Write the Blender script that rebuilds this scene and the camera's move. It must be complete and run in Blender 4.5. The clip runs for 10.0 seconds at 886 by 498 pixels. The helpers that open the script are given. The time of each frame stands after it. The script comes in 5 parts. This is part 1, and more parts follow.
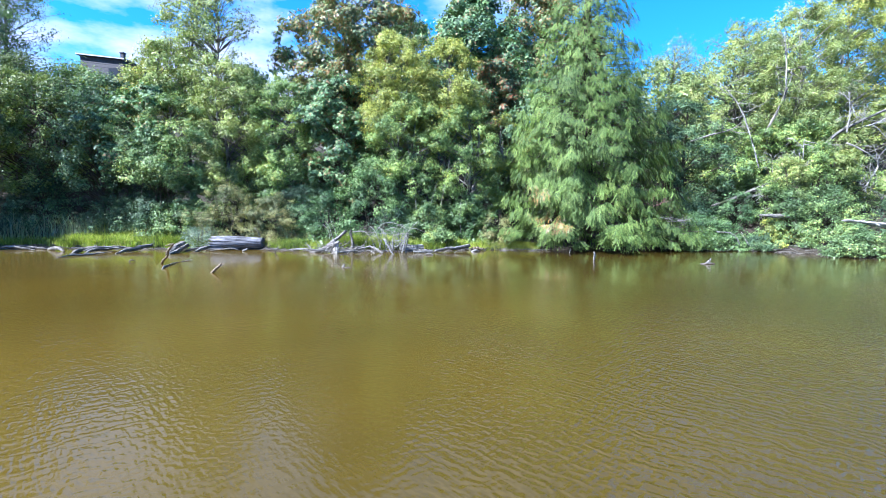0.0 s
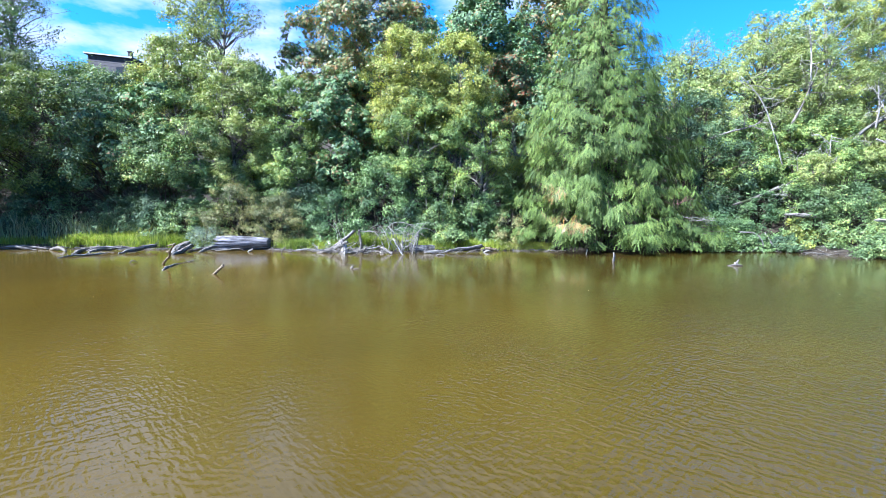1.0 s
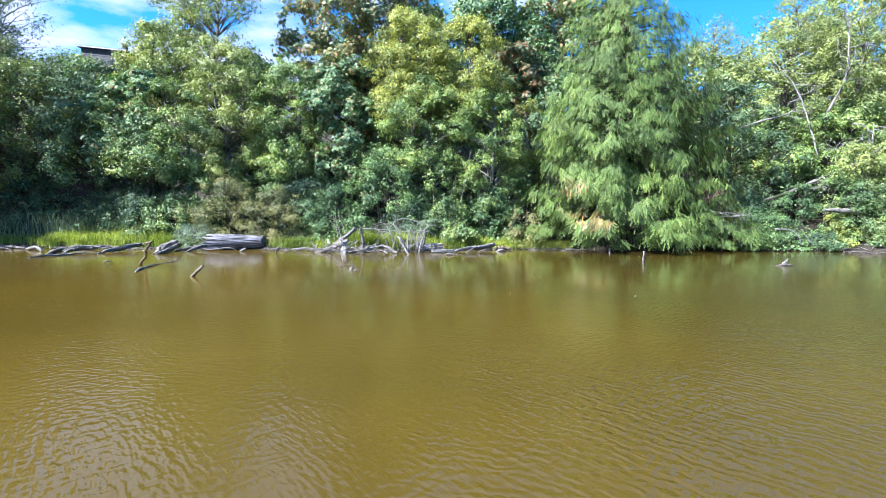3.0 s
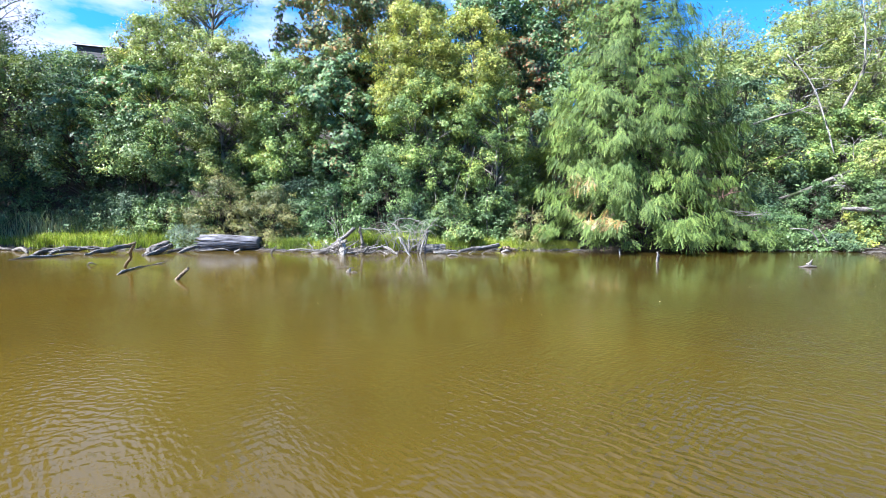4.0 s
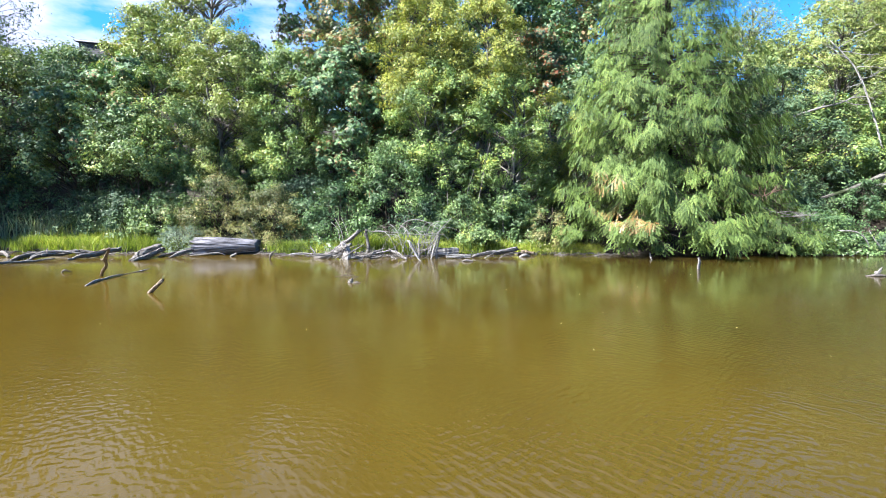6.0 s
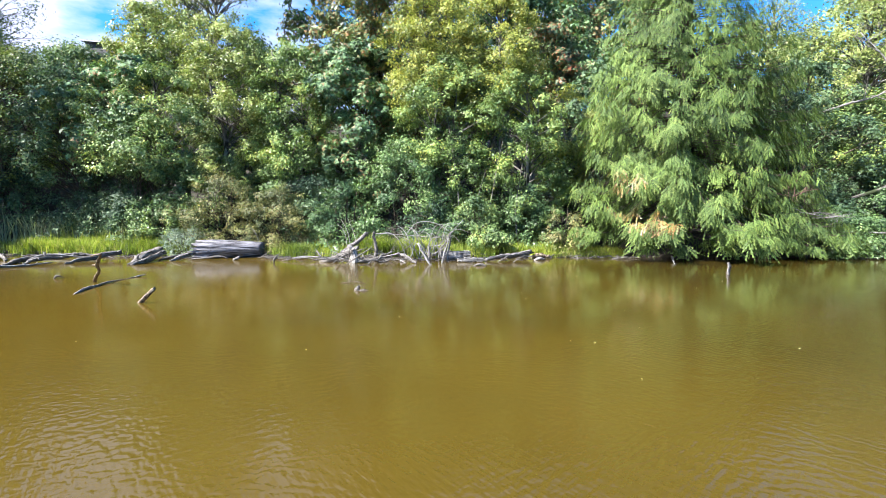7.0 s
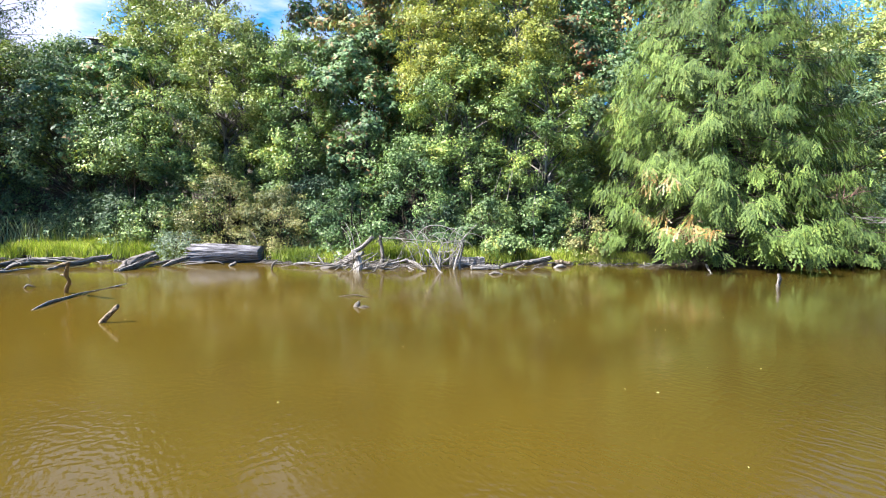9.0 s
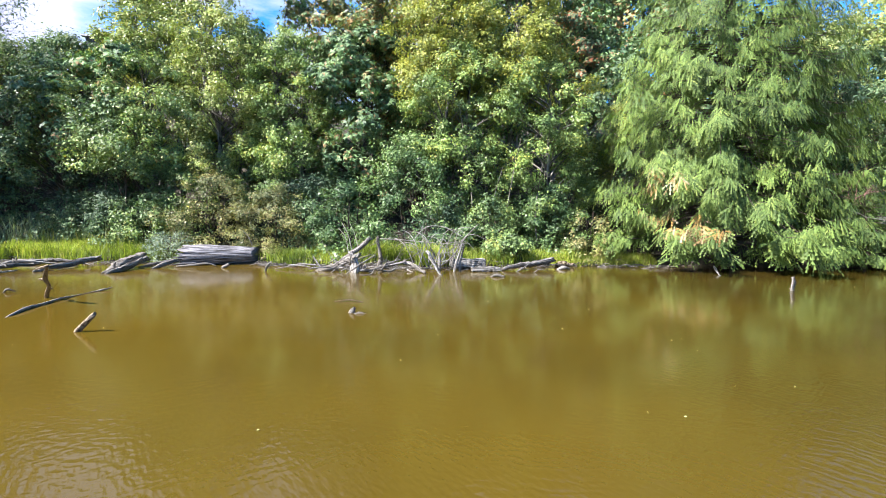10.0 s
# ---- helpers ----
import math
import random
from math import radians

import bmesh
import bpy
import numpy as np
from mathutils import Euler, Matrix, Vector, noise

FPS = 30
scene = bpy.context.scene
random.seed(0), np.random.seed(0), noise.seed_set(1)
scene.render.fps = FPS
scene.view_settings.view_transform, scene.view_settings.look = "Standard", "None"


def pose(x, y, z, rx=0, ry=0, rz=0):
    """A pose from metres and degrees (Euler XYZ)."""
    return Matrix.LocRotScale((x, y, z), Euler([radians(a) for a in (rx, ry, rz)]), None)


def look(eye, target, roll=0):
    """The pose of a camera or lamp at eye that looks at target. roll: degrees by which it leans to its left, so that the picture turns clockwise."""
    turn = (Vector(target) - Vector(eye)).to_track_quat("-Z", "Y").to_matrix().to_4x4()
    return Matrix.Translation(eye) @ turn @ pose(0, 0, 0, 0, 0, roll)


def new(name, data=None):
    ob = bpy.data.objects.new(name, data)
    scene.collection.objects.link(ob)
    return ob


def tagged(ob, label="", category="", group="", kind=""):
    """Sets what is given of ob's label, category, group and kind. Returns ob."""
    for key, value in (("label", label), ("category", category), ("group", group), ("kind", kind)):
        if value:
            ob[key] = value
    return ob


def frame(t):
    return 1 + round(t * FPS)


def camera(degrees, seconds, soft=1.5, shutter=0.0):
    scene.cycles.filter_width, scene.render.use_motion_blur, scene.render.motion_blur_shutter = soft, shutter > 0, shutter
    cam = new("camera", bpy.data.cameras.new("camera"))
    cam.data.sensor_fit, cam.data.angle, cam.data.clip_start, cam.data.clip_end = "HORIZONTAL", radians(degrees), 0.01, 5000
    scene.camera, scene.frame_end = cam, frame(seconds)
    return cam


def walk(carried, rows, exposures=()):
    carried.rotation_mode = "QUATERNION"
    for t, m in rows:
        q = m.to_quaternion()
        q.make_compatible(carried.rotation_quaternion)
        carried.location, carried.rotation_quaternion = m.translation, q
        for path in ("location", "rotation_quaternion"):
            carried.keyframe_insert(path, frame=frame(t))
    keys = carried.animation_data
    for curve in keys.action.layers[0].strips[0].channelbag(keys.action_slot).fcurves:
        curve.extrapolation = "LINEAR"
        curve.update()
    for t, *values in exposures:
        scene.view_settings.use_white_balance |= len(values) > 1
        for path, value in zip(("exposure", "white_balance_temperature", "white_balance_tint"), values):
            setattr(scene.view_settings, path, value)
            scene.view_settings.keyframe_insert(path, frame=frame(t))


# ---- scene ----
cam = camera(84.0, 10.0, 0.6)
PATH = [
    (0, (-0.028, 0.002, 1.657), (-0.058, 1.998, 1.529), 0.4),
    (0.5, (-0.127, 0.397, 1.635), (-0.166, 2.392, 1.505), 0.7),
    (1, (-0.218, 0.802, 1.614), (-0.279, 2.797, 1.487), 0.4),
    (1.5, (-0.289, 1.274, 1.579), (-0.356, 3.269, 1.451), 0.5),
    (2, (-0.364, 1.756, 1.536), (-0.437, 3.751, 1.411), 0.3),
    (2.5, (-0.438, 2.222, 1.487), (-0.513, 4.217, 1.36), 0.3),
    (4, (-0.587, 3.513, 1.384), (-0.669, 5.507, 1.261), 0.2),
    (4.5, (-0.617, 3.932, 1.384), (-0.703, 5.927, 1.262), 0.2),
    (5, (-0.666, 4.346, 1.401), (-0.761, 6.34, 1.278), 0.1),
    (5.5, (-0.719, 4.76, 1.418), (-0.827, 6.753, 1.294), 0.2),
    (7, (-0.967, 5.96, 1.498), (-1.118, 7.951, 1.375), 0.1),
    (7.5, (-1.015, 6.336, 1.512), (-1.19, 8.325, 1.389), 0.3),
    (8, (-1.045, 6.657, 1.53), (-1.234, 8.644, 1.412), 0.1),
    (8.5, (-1.081, 6.999, 1.556), (-1.276, 8.986, 1.438), 0.1),
    (9, (-1.123, 7.348, 1.591), (-1.316, 9.335, 1.47), 0.3),
    (9.5, (-1.165, 7.64, 1.608), (-1.358, 9.627, 1.483), 0.2),
    (10, (-1.193, 7.843, 1.619), (-1.382, 9.831, 1.496), 0.3),
]
EXPOSURES = [(0, 1.58, 5260, 15), (2.5, 1.57, 5530, 15), (5, 1.56, 5900, 15), (8, 1.55, 6300, 15), (10, 1.53, 6370, 15)]
walk(cam, [(t, look(eye, target, roll)) for t, eye, target, roll in PATH], EXPOSURES)

# ---------------------------------------------------------------- light
SUN_DIR = Vector((-0.58, -0.40, 0.74)).normalized()      # towards the sun
world = bpy.data.worlds.new("sky")
scene.world = world
world.use_nodes = True
wn, wl = world.node_tree.nodes, world.node_tree.links
wn.clear()
w_out, w_bg = wn.new("ShaderNodeOutputWorld"), wn.new("ShaderNodeBackground")
w_sky = wn.new("ShaderNodeTexSky")
w_sky.sky_type, w_sky.sun_disc = "NISHITA", False
w_sky.sun_elevation = math.asin(SUN_DIR.z)
w_sky.sun_rotation = math.atan2(SUN_DIR.x, SUN_DIR.y)
w_sky.air_density, w_sky.dust_density, w_sky.ozone_density = 1.0, 0.4, 1.0
w_tint = wn.new("ShaderNodeMix")
w_tint.data_type, w_tint.blend_type = "RGBA", "MULTIPLY"
w_tint.inputs[0].default_value = 1.0
w_tint.inputs[7].default_value = (0.85, 3.0, 4.6, 1)
w_co, w_map = wn.new("ShaderNodeTexCoord"), wn.new("ShaderNodeMapping")
w_map.inputs["Location"].default_value = (0.35, 0.0, 0.1)
w_map.inputs["Scale"].default_value = (1.0, 1.0, 2.6)
w_noise = wn.new("ShaderNodeTexNoise")
w_noise.inputs["Scale"].default_value, w_noise.inputs["Detail"].default_value, w_noise.inputs["Roughness"].default_value = 2.3, 7, 0.55
w_sep = wn.new("ShaderNodeSeparateXYZ")
w_bank = wn.new("ShaderNodeMath")          # a cloud bank to the west, clear to the east
w_bank.operation = "MULTIPLY_ADD"
w_bank.inputs[1].default_value, w_bank.inputs[2].default_value = -0.29, -0.055
w_add = wn.new("ShaderNodeMath")
w_add.operation = "ADD"
w_ramp = wn.new("ShaderNodeValToRGB")
w_ramp.color_ramp.elements[0].position, w_ramp.color_ramp.elements[1].position = 0.50, 0.60
w_mix = wn.new("ShaderNodeMix")
w_mix.data_type = "RGBA"
w_mix.inputs[7].default_value = (13.6, 15.0, 20.0, 1)
wl.new(w_co.outputs["Generated"], w_map.inputs["Vector"])
wl.new(w_map.outputs[0], w_noise.inputs["Vector"])
wl.new(w_co.outputs["Generated"], w_sep.inputs[0])
wl.new(w_sep.outputs["X"], w_bank.inputs[0])
wl.new(w_noise.outputs["Fac"], w_add.inputs[0])
w_high = wn.new("ShaderNodeMapRange")
w_high.inputs[1].default_value, w_high.inputs[2].default_value, w_high.inputs[3].default_value, w_high.inputs[4].default_value = 0.40, 0.60, 0.0, 0.12
wl.new(w_sep.outputs["Z"], w_high.inputs[0])
w_both = wn.new("ShaderNodeMath")
w_both.operation = "ADD"
wl.new(w_bank.outputs[0], w_both.inputs[0])
wl.new(w_high.outputs[0], w_both.inputs[1])
wl.new(w_both.outputs[0], w_add.inputs[1])
wl.new(w_add.outputs[0], w_ramp.inputs["Fac"])
wl.new(w_sky.outputs[0], w_tint.inputs[6])
wl.new(w_ramp.outputs["Color"], w_mix.inputs[0])
wl.new(w_tint.outputs[2], w_mix.inputs[6])
wl.new(w_mix.outputs[2], w_bg.inputs["Color"])
w_bg.inputs["Strength"].default_value = 0.027
wl.new(w_bg.outputs[0], w_out.inputs["Surface"])

sun = new("sun", bpy.data.lights.new("sun", "SUN"))
sun.data.energy, sun.data.angle, sun.data.color = 7.6, radians(0.6), (1.0, 0.95, 0.86)
sun.matrix_world = look(SUN_DIR * 60, (0, 0, 0))

# ---------------------------------------------------------------- materials


def nodes_of(name):
    m = bpy.data.materials.new(name)
    m.use_nodes = True
    nt = m.node_tree
    return m, nt.nodes, nt.links, nt.nodes["Principled BSDF"]


def noise_node(n, l, vec, scale, detail=4.0, rough=0.55):
    x = n.new("ShaderNodeTexNoise")
    x.inputs["Scale"].default_value, x.inputs["Detail"].default_value, x.inputs["Roughness"].default_value = scale, detail, rough
    l.new(vec, x.inputs["Vector"])
    return x


def ramp_node(n, l, fac, stops):
    r = n.new("ShaderNodeValToRGB")
    e = r.color_ramp.elements
    while len(e) < len(stops):
        e.new(0.5)
    for k, (p, c) in enumerate(stops):
        e[k].position, e[k].color = p, (*c, 1)
    l.new(fac, r.inputs["Fac"])
    return r


def mix_node(n, l, fac, a, b, blend="MIX"):
    x = n.new("ShaderNodeMix")
    x.data_type, x.blend_type = "RGBA", blend
    for s, v in ((0, fac), (6, a), (7, b)):
        if hasattr(v, "is_output"):
            l.new(v, x.inputs[s])
        else:
            x.inputs[s].default_value = v if s == 0 else (*v, 1)
    return x.outputs[2]


def leaf_material(name, dark, light, turned, share, patch=0.35, gloss=0.36, through_light=0.17, tip=None):
    """Leaves: each one its own shade between dark and light, a share of them turned to the autumn colour, in patches."""
    dark, light, turned = ([c * g * f for c, g in zip(k, (1.26, 1.54, 1.68))] for k, f in ((dark, 0.68), (light, 1.18), (turned, 0.90)))
    share *= 0.65
    m, n, l, b = nodes_of(name)
    geo, co = n.new("ShaderNodeNewGeometry"), n.new("ShaderNodeTexCoord")
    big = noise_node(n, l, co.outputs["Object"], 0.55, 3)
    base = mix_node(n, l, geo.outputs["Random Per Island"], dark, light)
    # broad patches of cool shade and warm sunlight, put into the leaf colour
    sun_shade_tone = ramp_node(n, l, big.outputs["Fac"], [(0.37, (0.52, 0.58, 0.66)), (0.63, (1.34, 1.30, 1.10))])
    base = mix_node(n, l, 1.0, base, sun_shade_tone.outputs["Color"], "MULTIPLY")
    sc = n.new("ShaderNodeMath")
    sc.operation = "MULTIPLY_ADD"
    l.new(big.outputs["Fac"], sc.inputs[0])
    sc.inputs[1].default_value, sc.inputs[2].default_value = patch * 3.0, -patch * 1.5
    ad = n.new("ShaderNodeMath")
    ad.operation = "ADD"
    fr = n.new("ShaderNodeMath")
    fr.operation = "FRACT"
    mu = n.new("ShaderNodeMath")
    mu.operation = "MULTIPLY"
    mu.inputs[1].default_value = 17.31
    l.new(geo.outputs["Random Per Island"], mu.inputs[0])
    l.new(mu.outputs[0], fr.inputs[0])
    l.new(fr.outputs[0], ad.inputs[0])
    l.new(sc.outputs[0], ad.inputs[1])
    gate = ramp_node(n, l, ad.outputs[0], [(max(0.0, 1 - share - 0.04), (0, 0, 0)), (min(1.0, 1 - share + 0.04), (1, 1, 1))])
    col = mix_node(n, l, gate.outputs["Color"], base, turned)
    if tip:                                  # fresh growth towards the end of each spray
        end = n.new("ShaderNodeSeparateXYZ")
        l.new(co.outputs["UV"], end.inputs[0])
        fresh = ramp_node(n, l, end.outputs["X"], [(0.35, (0, 0, 0)), (1.0, (0.62, 0.62, 0.62))])
        col = mix_node(n, l, fresh.outputs["Color"], col, tip)
    l.new(col, b.inputs["Base Color"])
    b.inputs["Roughness"].default_value = gloss + 0.06
    b.inputs["Specular IOR Level"].default_value = 0.29
    tr = n.new("ShaderNodeBsdfTranslucent")
    l.new(mix_node(n, l, 1.0, col, (1.5, 1.6, 0.7), "MULTIPLY"), tr.inputs["Color"])
    ms = n.new("ShaderNodeMixShader")
    ms.inputs[0].default_value = through_light
    l.new(b.outputs[0], ms.inputs[1])
    l.new(tr.outputs[0], ms.inputs[2])
    l.new(ms.outputs[0], n["Material Output"].inputs["Surface"])
    return m


def wood_material(name, dark, light, along=(1.2, 9.0), rough=0.85, moss=None, worn=0.0):
    """Wood or bark with its grain along the piece (u along, v round it)."""
    m, n, l, b = nodes_of(name)
    co, mp = n.new("ShaderNodeTexCoord"), n.new("ShaderNodeMapping")
    mp.inputs["Scale"].default_value = (*along, 1)
    l.new(co.outputs["UV"], mp.inputs["Vector"])
    grain = noise_node(n, l, mp.outputs[0], 3.0, 5, 0.62)
    blot = noise_node(n, l, co.outputs["Object"], 2.2, 5)
    r = ramp_node(n, l, grain.outputs["Fac"], [(0.36 + worn, tuple(0.3 * p for p in dark)), (0.43 + worn, dark), (0.50 + worn, tuple(0.35 * p + 0.65 * q for p, q in zip(dark, light))), (0.62 + worn, tuple(1.2 * q for q in light))])
    t = ramp_node(n, l, blot.outputs["Fac"], [(0.35, (0.78, 0.77, 0.76)), (0.6, (1.05, 1.04, 1.03))])
    col = mix_node(n, l, 1.0, r.outputs["Color"], t.outputs["Color"], "MULTIPLY")
    if moss:
        g = ramp_node(n, l, noise_node(n, l, co.outputs["Object"], 1.3, 4).outputs["Fac"], [(0.52, (0, 0, 0)), (0.62, (1, 1, 1))])
        col = mix_node(n, l, g.outputs["Color"], col, moss)
    l.new(col, b.inputs["Base Color"])
    b.inputs["Roughness"].default_value = rough
    b.inputs["Specular IOR Level"].default_value = 0.25
    bp = n.new("ShaderNodeBump")
    bp.inputs["Strength"].default_value, bp.inputs["Distance"].default_value = 1.0, 0.03
    l.new(grain.outputs["Fac"], bp.inputs["Height"])
    l.new(bp.outputs[0], b.inputs["Normal"])
    return m


def plain_material(name, a, c, scale=3.0, rough=0.8, bump=0.3, dist=0.02):
    m, n, l, b = nodes_of(name)
    co = n.new("ShaderNodeTexCoord")
    x = noise_node(n, l, co.outputs["Object"], scale, 7, 0.65)
    y = noise_node(n, l, co.outputs["Object"], scale * 0.13, 3)
    r = ramp_node(n, l, x.outputs["Fac"], [(0.35, a), (0.65, c)])
    t = ramp_node(n, l, y.outputs["Fac"], [(0.35, (0.8, 0.8, 0.8)), (0.65, (1.15, 1.12, 1.1))])
    l.new(mix_node(n, l, 1.0, r.outputs["Color"], t.outputs["Color"], "MULTIPLY"), b.inputs["Base Color"])
    b.inputs["Roughness"].default_value = rough
    bp = n.new("ShaderNodeBump")
    bp.inputs["Strength"].default_value, bp.inputs["Distance"].default_value = bump, dist
    l.new(x.outputs["Fac"], bp.inputs["Height"])
    l.new(bp.outputs[0], b.inputs["Normal"])
    return m


def water_material():
    """Silty brown pond water with wind ripples that come in patches."""
    m, n, l, b = nodes_of("water")
    co = n.new("ShaderNodeTexCoord")
    silt = noise_node(n, l, co.outputs["Object"], 0.16, 4)
    across = n.new("ShaderNodeSeparateXYZ")              # siltier towards the west shore
    l.new(co.outputs["Object"], across.inputs[0])
    west = n.new("ShaderNodeMapRange")
    west.inputs[1].default_value, west.inputs[2].default_value, west.inputs[3].default_value, west.inputs[4].default_value = -10.0, 8.0, 0.30, -0.22
    l.new(across.outputs["X"], west.inputs[0])
    murk = n.new("ShaderNodeMath")
    murk.operation = "ADD"
    l.new(silt.outputs["Fac"], murk.inputs[0])
    l.new(west.outputs[0], murk.inputs[1])
    r = ramp_node(n, l, murk.outputs[0], [(0.2, (0.0300, 0.0222, 0.0040)), (0.85, (0.0680, 0.0455, 0.0050))])
    l.new(r.outputs["Color"], b.inputs["Base Color"])
    b.inputs["Roughness"].default_value, b.inputs["IOR"].default_value = 0.115, 1.33

    def math_node(op, a, c):
        k = n.new("ShaderNodeMath")
        k.operation = op
        for slot, v in enumerate((a, c)):
            if hasattr(v, "is_output"):
                l.new(v, k.inputs[slot])
            else:
                k.inputs[slot].default_value = v
        return k.outputs[0]

    def patches(spot, drift_x, lo, hi):
        """Where the wind touches down; drift_x: more of it to the east (+) or west (-)."""
        p = noise_node(n, l, co.outputs["Object"], spot, 3)
        lean_x = math_node("MULTIPLY", across.outputs["X"], drift_x)
        return ramp_node(n, l, math_node("ADD", p.outputs["Fac"], lean_x), [(lo, (0.07, 0.07, 0.07)), (hi, (1, 1, 1))]).outputs["Color"]

    tot = None
    # two wave trains that cross, each a bent set of long crests about 0.2 m apart
    for turn, scale, gain, mask in ((-44, 2.9, 0.045, patches(0.26, -0.034, 0.40, 0.62)), (46, 3.0, 0.15, patches(0.24, 0.050, 0.46, 0.64)), (8, 3.4, 0.06, patches(0.33, 0.0, 0.45, 0.60))):
        mp = n.new("ShaderNodeMapping")
        mp.inputs["Rotation"].default_value = (0, 0, radians(turn))
        l.new(co.outputs["Object"], mp.inputs["Vector"])
        x = n.new("ShaderNodeTexWave")
        x.wave_type, x.bands_direction, x.wave_profile = "BANDS", "Y", "SIN"
        for slot, v in (("Scale", scale), ("Distortion", 9.0), ("Detail", 2.0), ("Detail Scale", 1.3), ("Detail Roughness", 0.55)):
            x.inputs[slot].default_value = v
        l.new(mp.outputs[0], x.inputs["Vector"])
        piece = math_node("MULTIPLY", math_node("MULTIPLY", x.outputs["Fac"], mask), gain)
        tot = piece if tot is None else math_node("ADD", tot, piece)
    # fine chop on top of them
    for turn, long, scale, gain, mask in ((50, 2.8, 19.0, 0.74, patches(0.21, 0.046, 0.46, 0.64)), (-48, 2.8, 23.0, 0.32, patches(0.23, -0.030, 0.40, 0.62)), (-20, 1.8, 8.0, 0.16, patches(0.08, 0.0, 0.35, 0.60))):
        mp = n.new("ShaderNodeMapping")
        mp.vector_type = "TEXTURE"
        mp.inputs["Rotation"].default_value = (0, 0, radians(turn))
        mp.inputs["Scale"].default_value = (long, 1, 1)
        l.new(co.outputs["Object"], mp.inputs["Vector"])
        x = noise_node(n, l, mp.outputs[0], scale, 1.5, 0.4)
        tot = math_node("ADD", tot, math_node("MULTIPLY", math_node("MULTIPLY", x.outputs["Fac"], mask), gain))
    sep = n.new("ShaderNodeSeparateXYZ")
    l.new(co.outputs["Object"], sep.inputs[0])
    shelter = n.new("ShaderNodeMapRange")            # the wind drops towards the bank
    shelter.inputs[1].default_value, shelter.inputs[2].default_value, shelter.inputs[3].default_value, shelter.inputs[4].default_value = 6.5, 14.0, 1.0, 0.07
    l.new(sep.outputs["Y"], shelter.inputs[0])
    fade = n.new("ShaderNodeMath")
    fade.operation = "MULTIPLY"
    l.new(tot, fade.inputs[0])
    l.new(shelter.outputs[0], fade.inputs[1])
    tot = fade.outputs[0]
    bp = n.new("ShaderNodeBump")
    bp.inputs["Strength"].default_value, bp.inputs["Distance"].default_value = 1.0, 0.027
    l.new(tot, bp.inputs["Height"])
    l.new(bp.outputs[0], b.inputs["Normal"])
    return m


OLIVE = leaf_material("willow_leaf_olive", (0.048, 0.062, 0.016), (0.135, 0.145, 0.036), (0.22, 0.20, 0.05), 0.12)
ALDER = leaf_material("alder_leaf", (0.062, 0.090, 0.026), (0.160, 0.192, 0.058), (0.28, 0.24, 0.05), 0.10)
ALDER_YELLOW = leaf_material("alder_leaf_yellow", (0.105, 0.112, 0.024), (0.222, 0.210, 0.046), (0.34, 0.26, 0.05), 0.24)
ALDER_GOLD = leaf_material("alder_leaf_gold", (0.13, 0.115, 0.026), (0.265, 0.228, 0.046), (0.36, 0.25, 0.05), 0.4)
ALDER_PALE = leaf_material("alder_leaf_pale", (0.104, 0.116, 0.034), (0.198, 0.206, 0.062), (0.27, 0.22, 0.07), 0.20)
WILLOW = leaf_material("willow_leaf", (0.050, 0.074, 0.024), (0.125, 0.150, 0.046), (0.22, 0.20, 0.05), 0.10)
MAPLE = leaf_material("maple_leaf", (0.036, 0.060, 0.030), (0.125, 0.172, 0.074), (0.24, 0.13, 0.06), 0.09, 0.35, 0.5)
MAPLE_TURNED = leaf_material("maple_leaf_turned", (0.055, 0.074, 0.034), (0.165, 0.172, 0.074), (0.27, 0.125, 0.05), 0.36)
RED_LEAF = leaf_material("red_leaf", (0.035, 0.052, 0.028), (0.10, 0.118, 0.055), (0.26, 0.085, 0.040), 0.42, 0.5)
# a darker shrub leaf: the thickets' shade is put into its colour
SHADE_SHRUB = leaf_material("shrub_leaf_shaded", (0.027, 0.047, 0.024), (0.086, 0.116, 0.053), (0.19, 0.19, 0.08), 0.07, 0.35, 0.5)
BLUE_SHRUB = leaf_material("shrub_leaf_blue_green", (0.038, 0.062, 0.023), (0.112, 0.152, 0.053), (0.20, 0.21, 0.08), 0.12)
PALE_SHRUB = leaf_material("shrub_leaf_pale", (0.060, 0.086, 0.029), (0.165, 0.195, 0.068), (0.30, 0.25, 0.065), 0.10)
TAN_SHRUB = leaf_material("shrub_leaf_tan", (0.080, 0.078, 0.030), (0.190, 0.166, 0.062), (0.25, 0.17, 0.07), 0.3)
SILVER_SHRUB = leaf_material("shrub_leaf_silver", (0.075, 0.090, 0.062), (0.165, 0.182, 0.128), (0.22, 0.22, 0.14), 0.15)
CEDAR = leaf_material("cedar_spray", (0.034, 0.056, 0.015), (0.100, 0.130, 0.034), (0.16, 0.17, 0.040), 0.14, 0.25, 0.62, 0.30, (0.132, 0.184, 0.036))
CEDAR_DEAD = leaf_material("cedar_spray_dead", (0.085, 0.045, 0.013), (0.18, 0.092, 0.026), (0.13, 0.125, 0.04), 0.35)
GRASS = leaf_material("sedge_blade", (0.070, 0.086, 0.015), (0.205, 0.215, 0.034), (0.34, 0.27, 0.08), 0.16, 0.3, 0.5, 0.33)
GRASS_DRY = leaf_material("sedge_blade_dry", (0.12, 0.13, 0.022), (0.27, 0.265, 0.045), (0.40, 0.31, 0.10), 0.4, 0.2, 0.5, 0.33)
REED = leaf_material("reed_blade", (0.070, 0.080, 0.050), (0.19, 0.20, 0.125), (0.26, 0.21, 0.12), 0.3, 0.2, 0.5, 0.25)
BARK = wood_material("alder_bark", (0.052, 0.048, 0.041), (0.210, 0.199, 0.182), (0.5, 1.5))
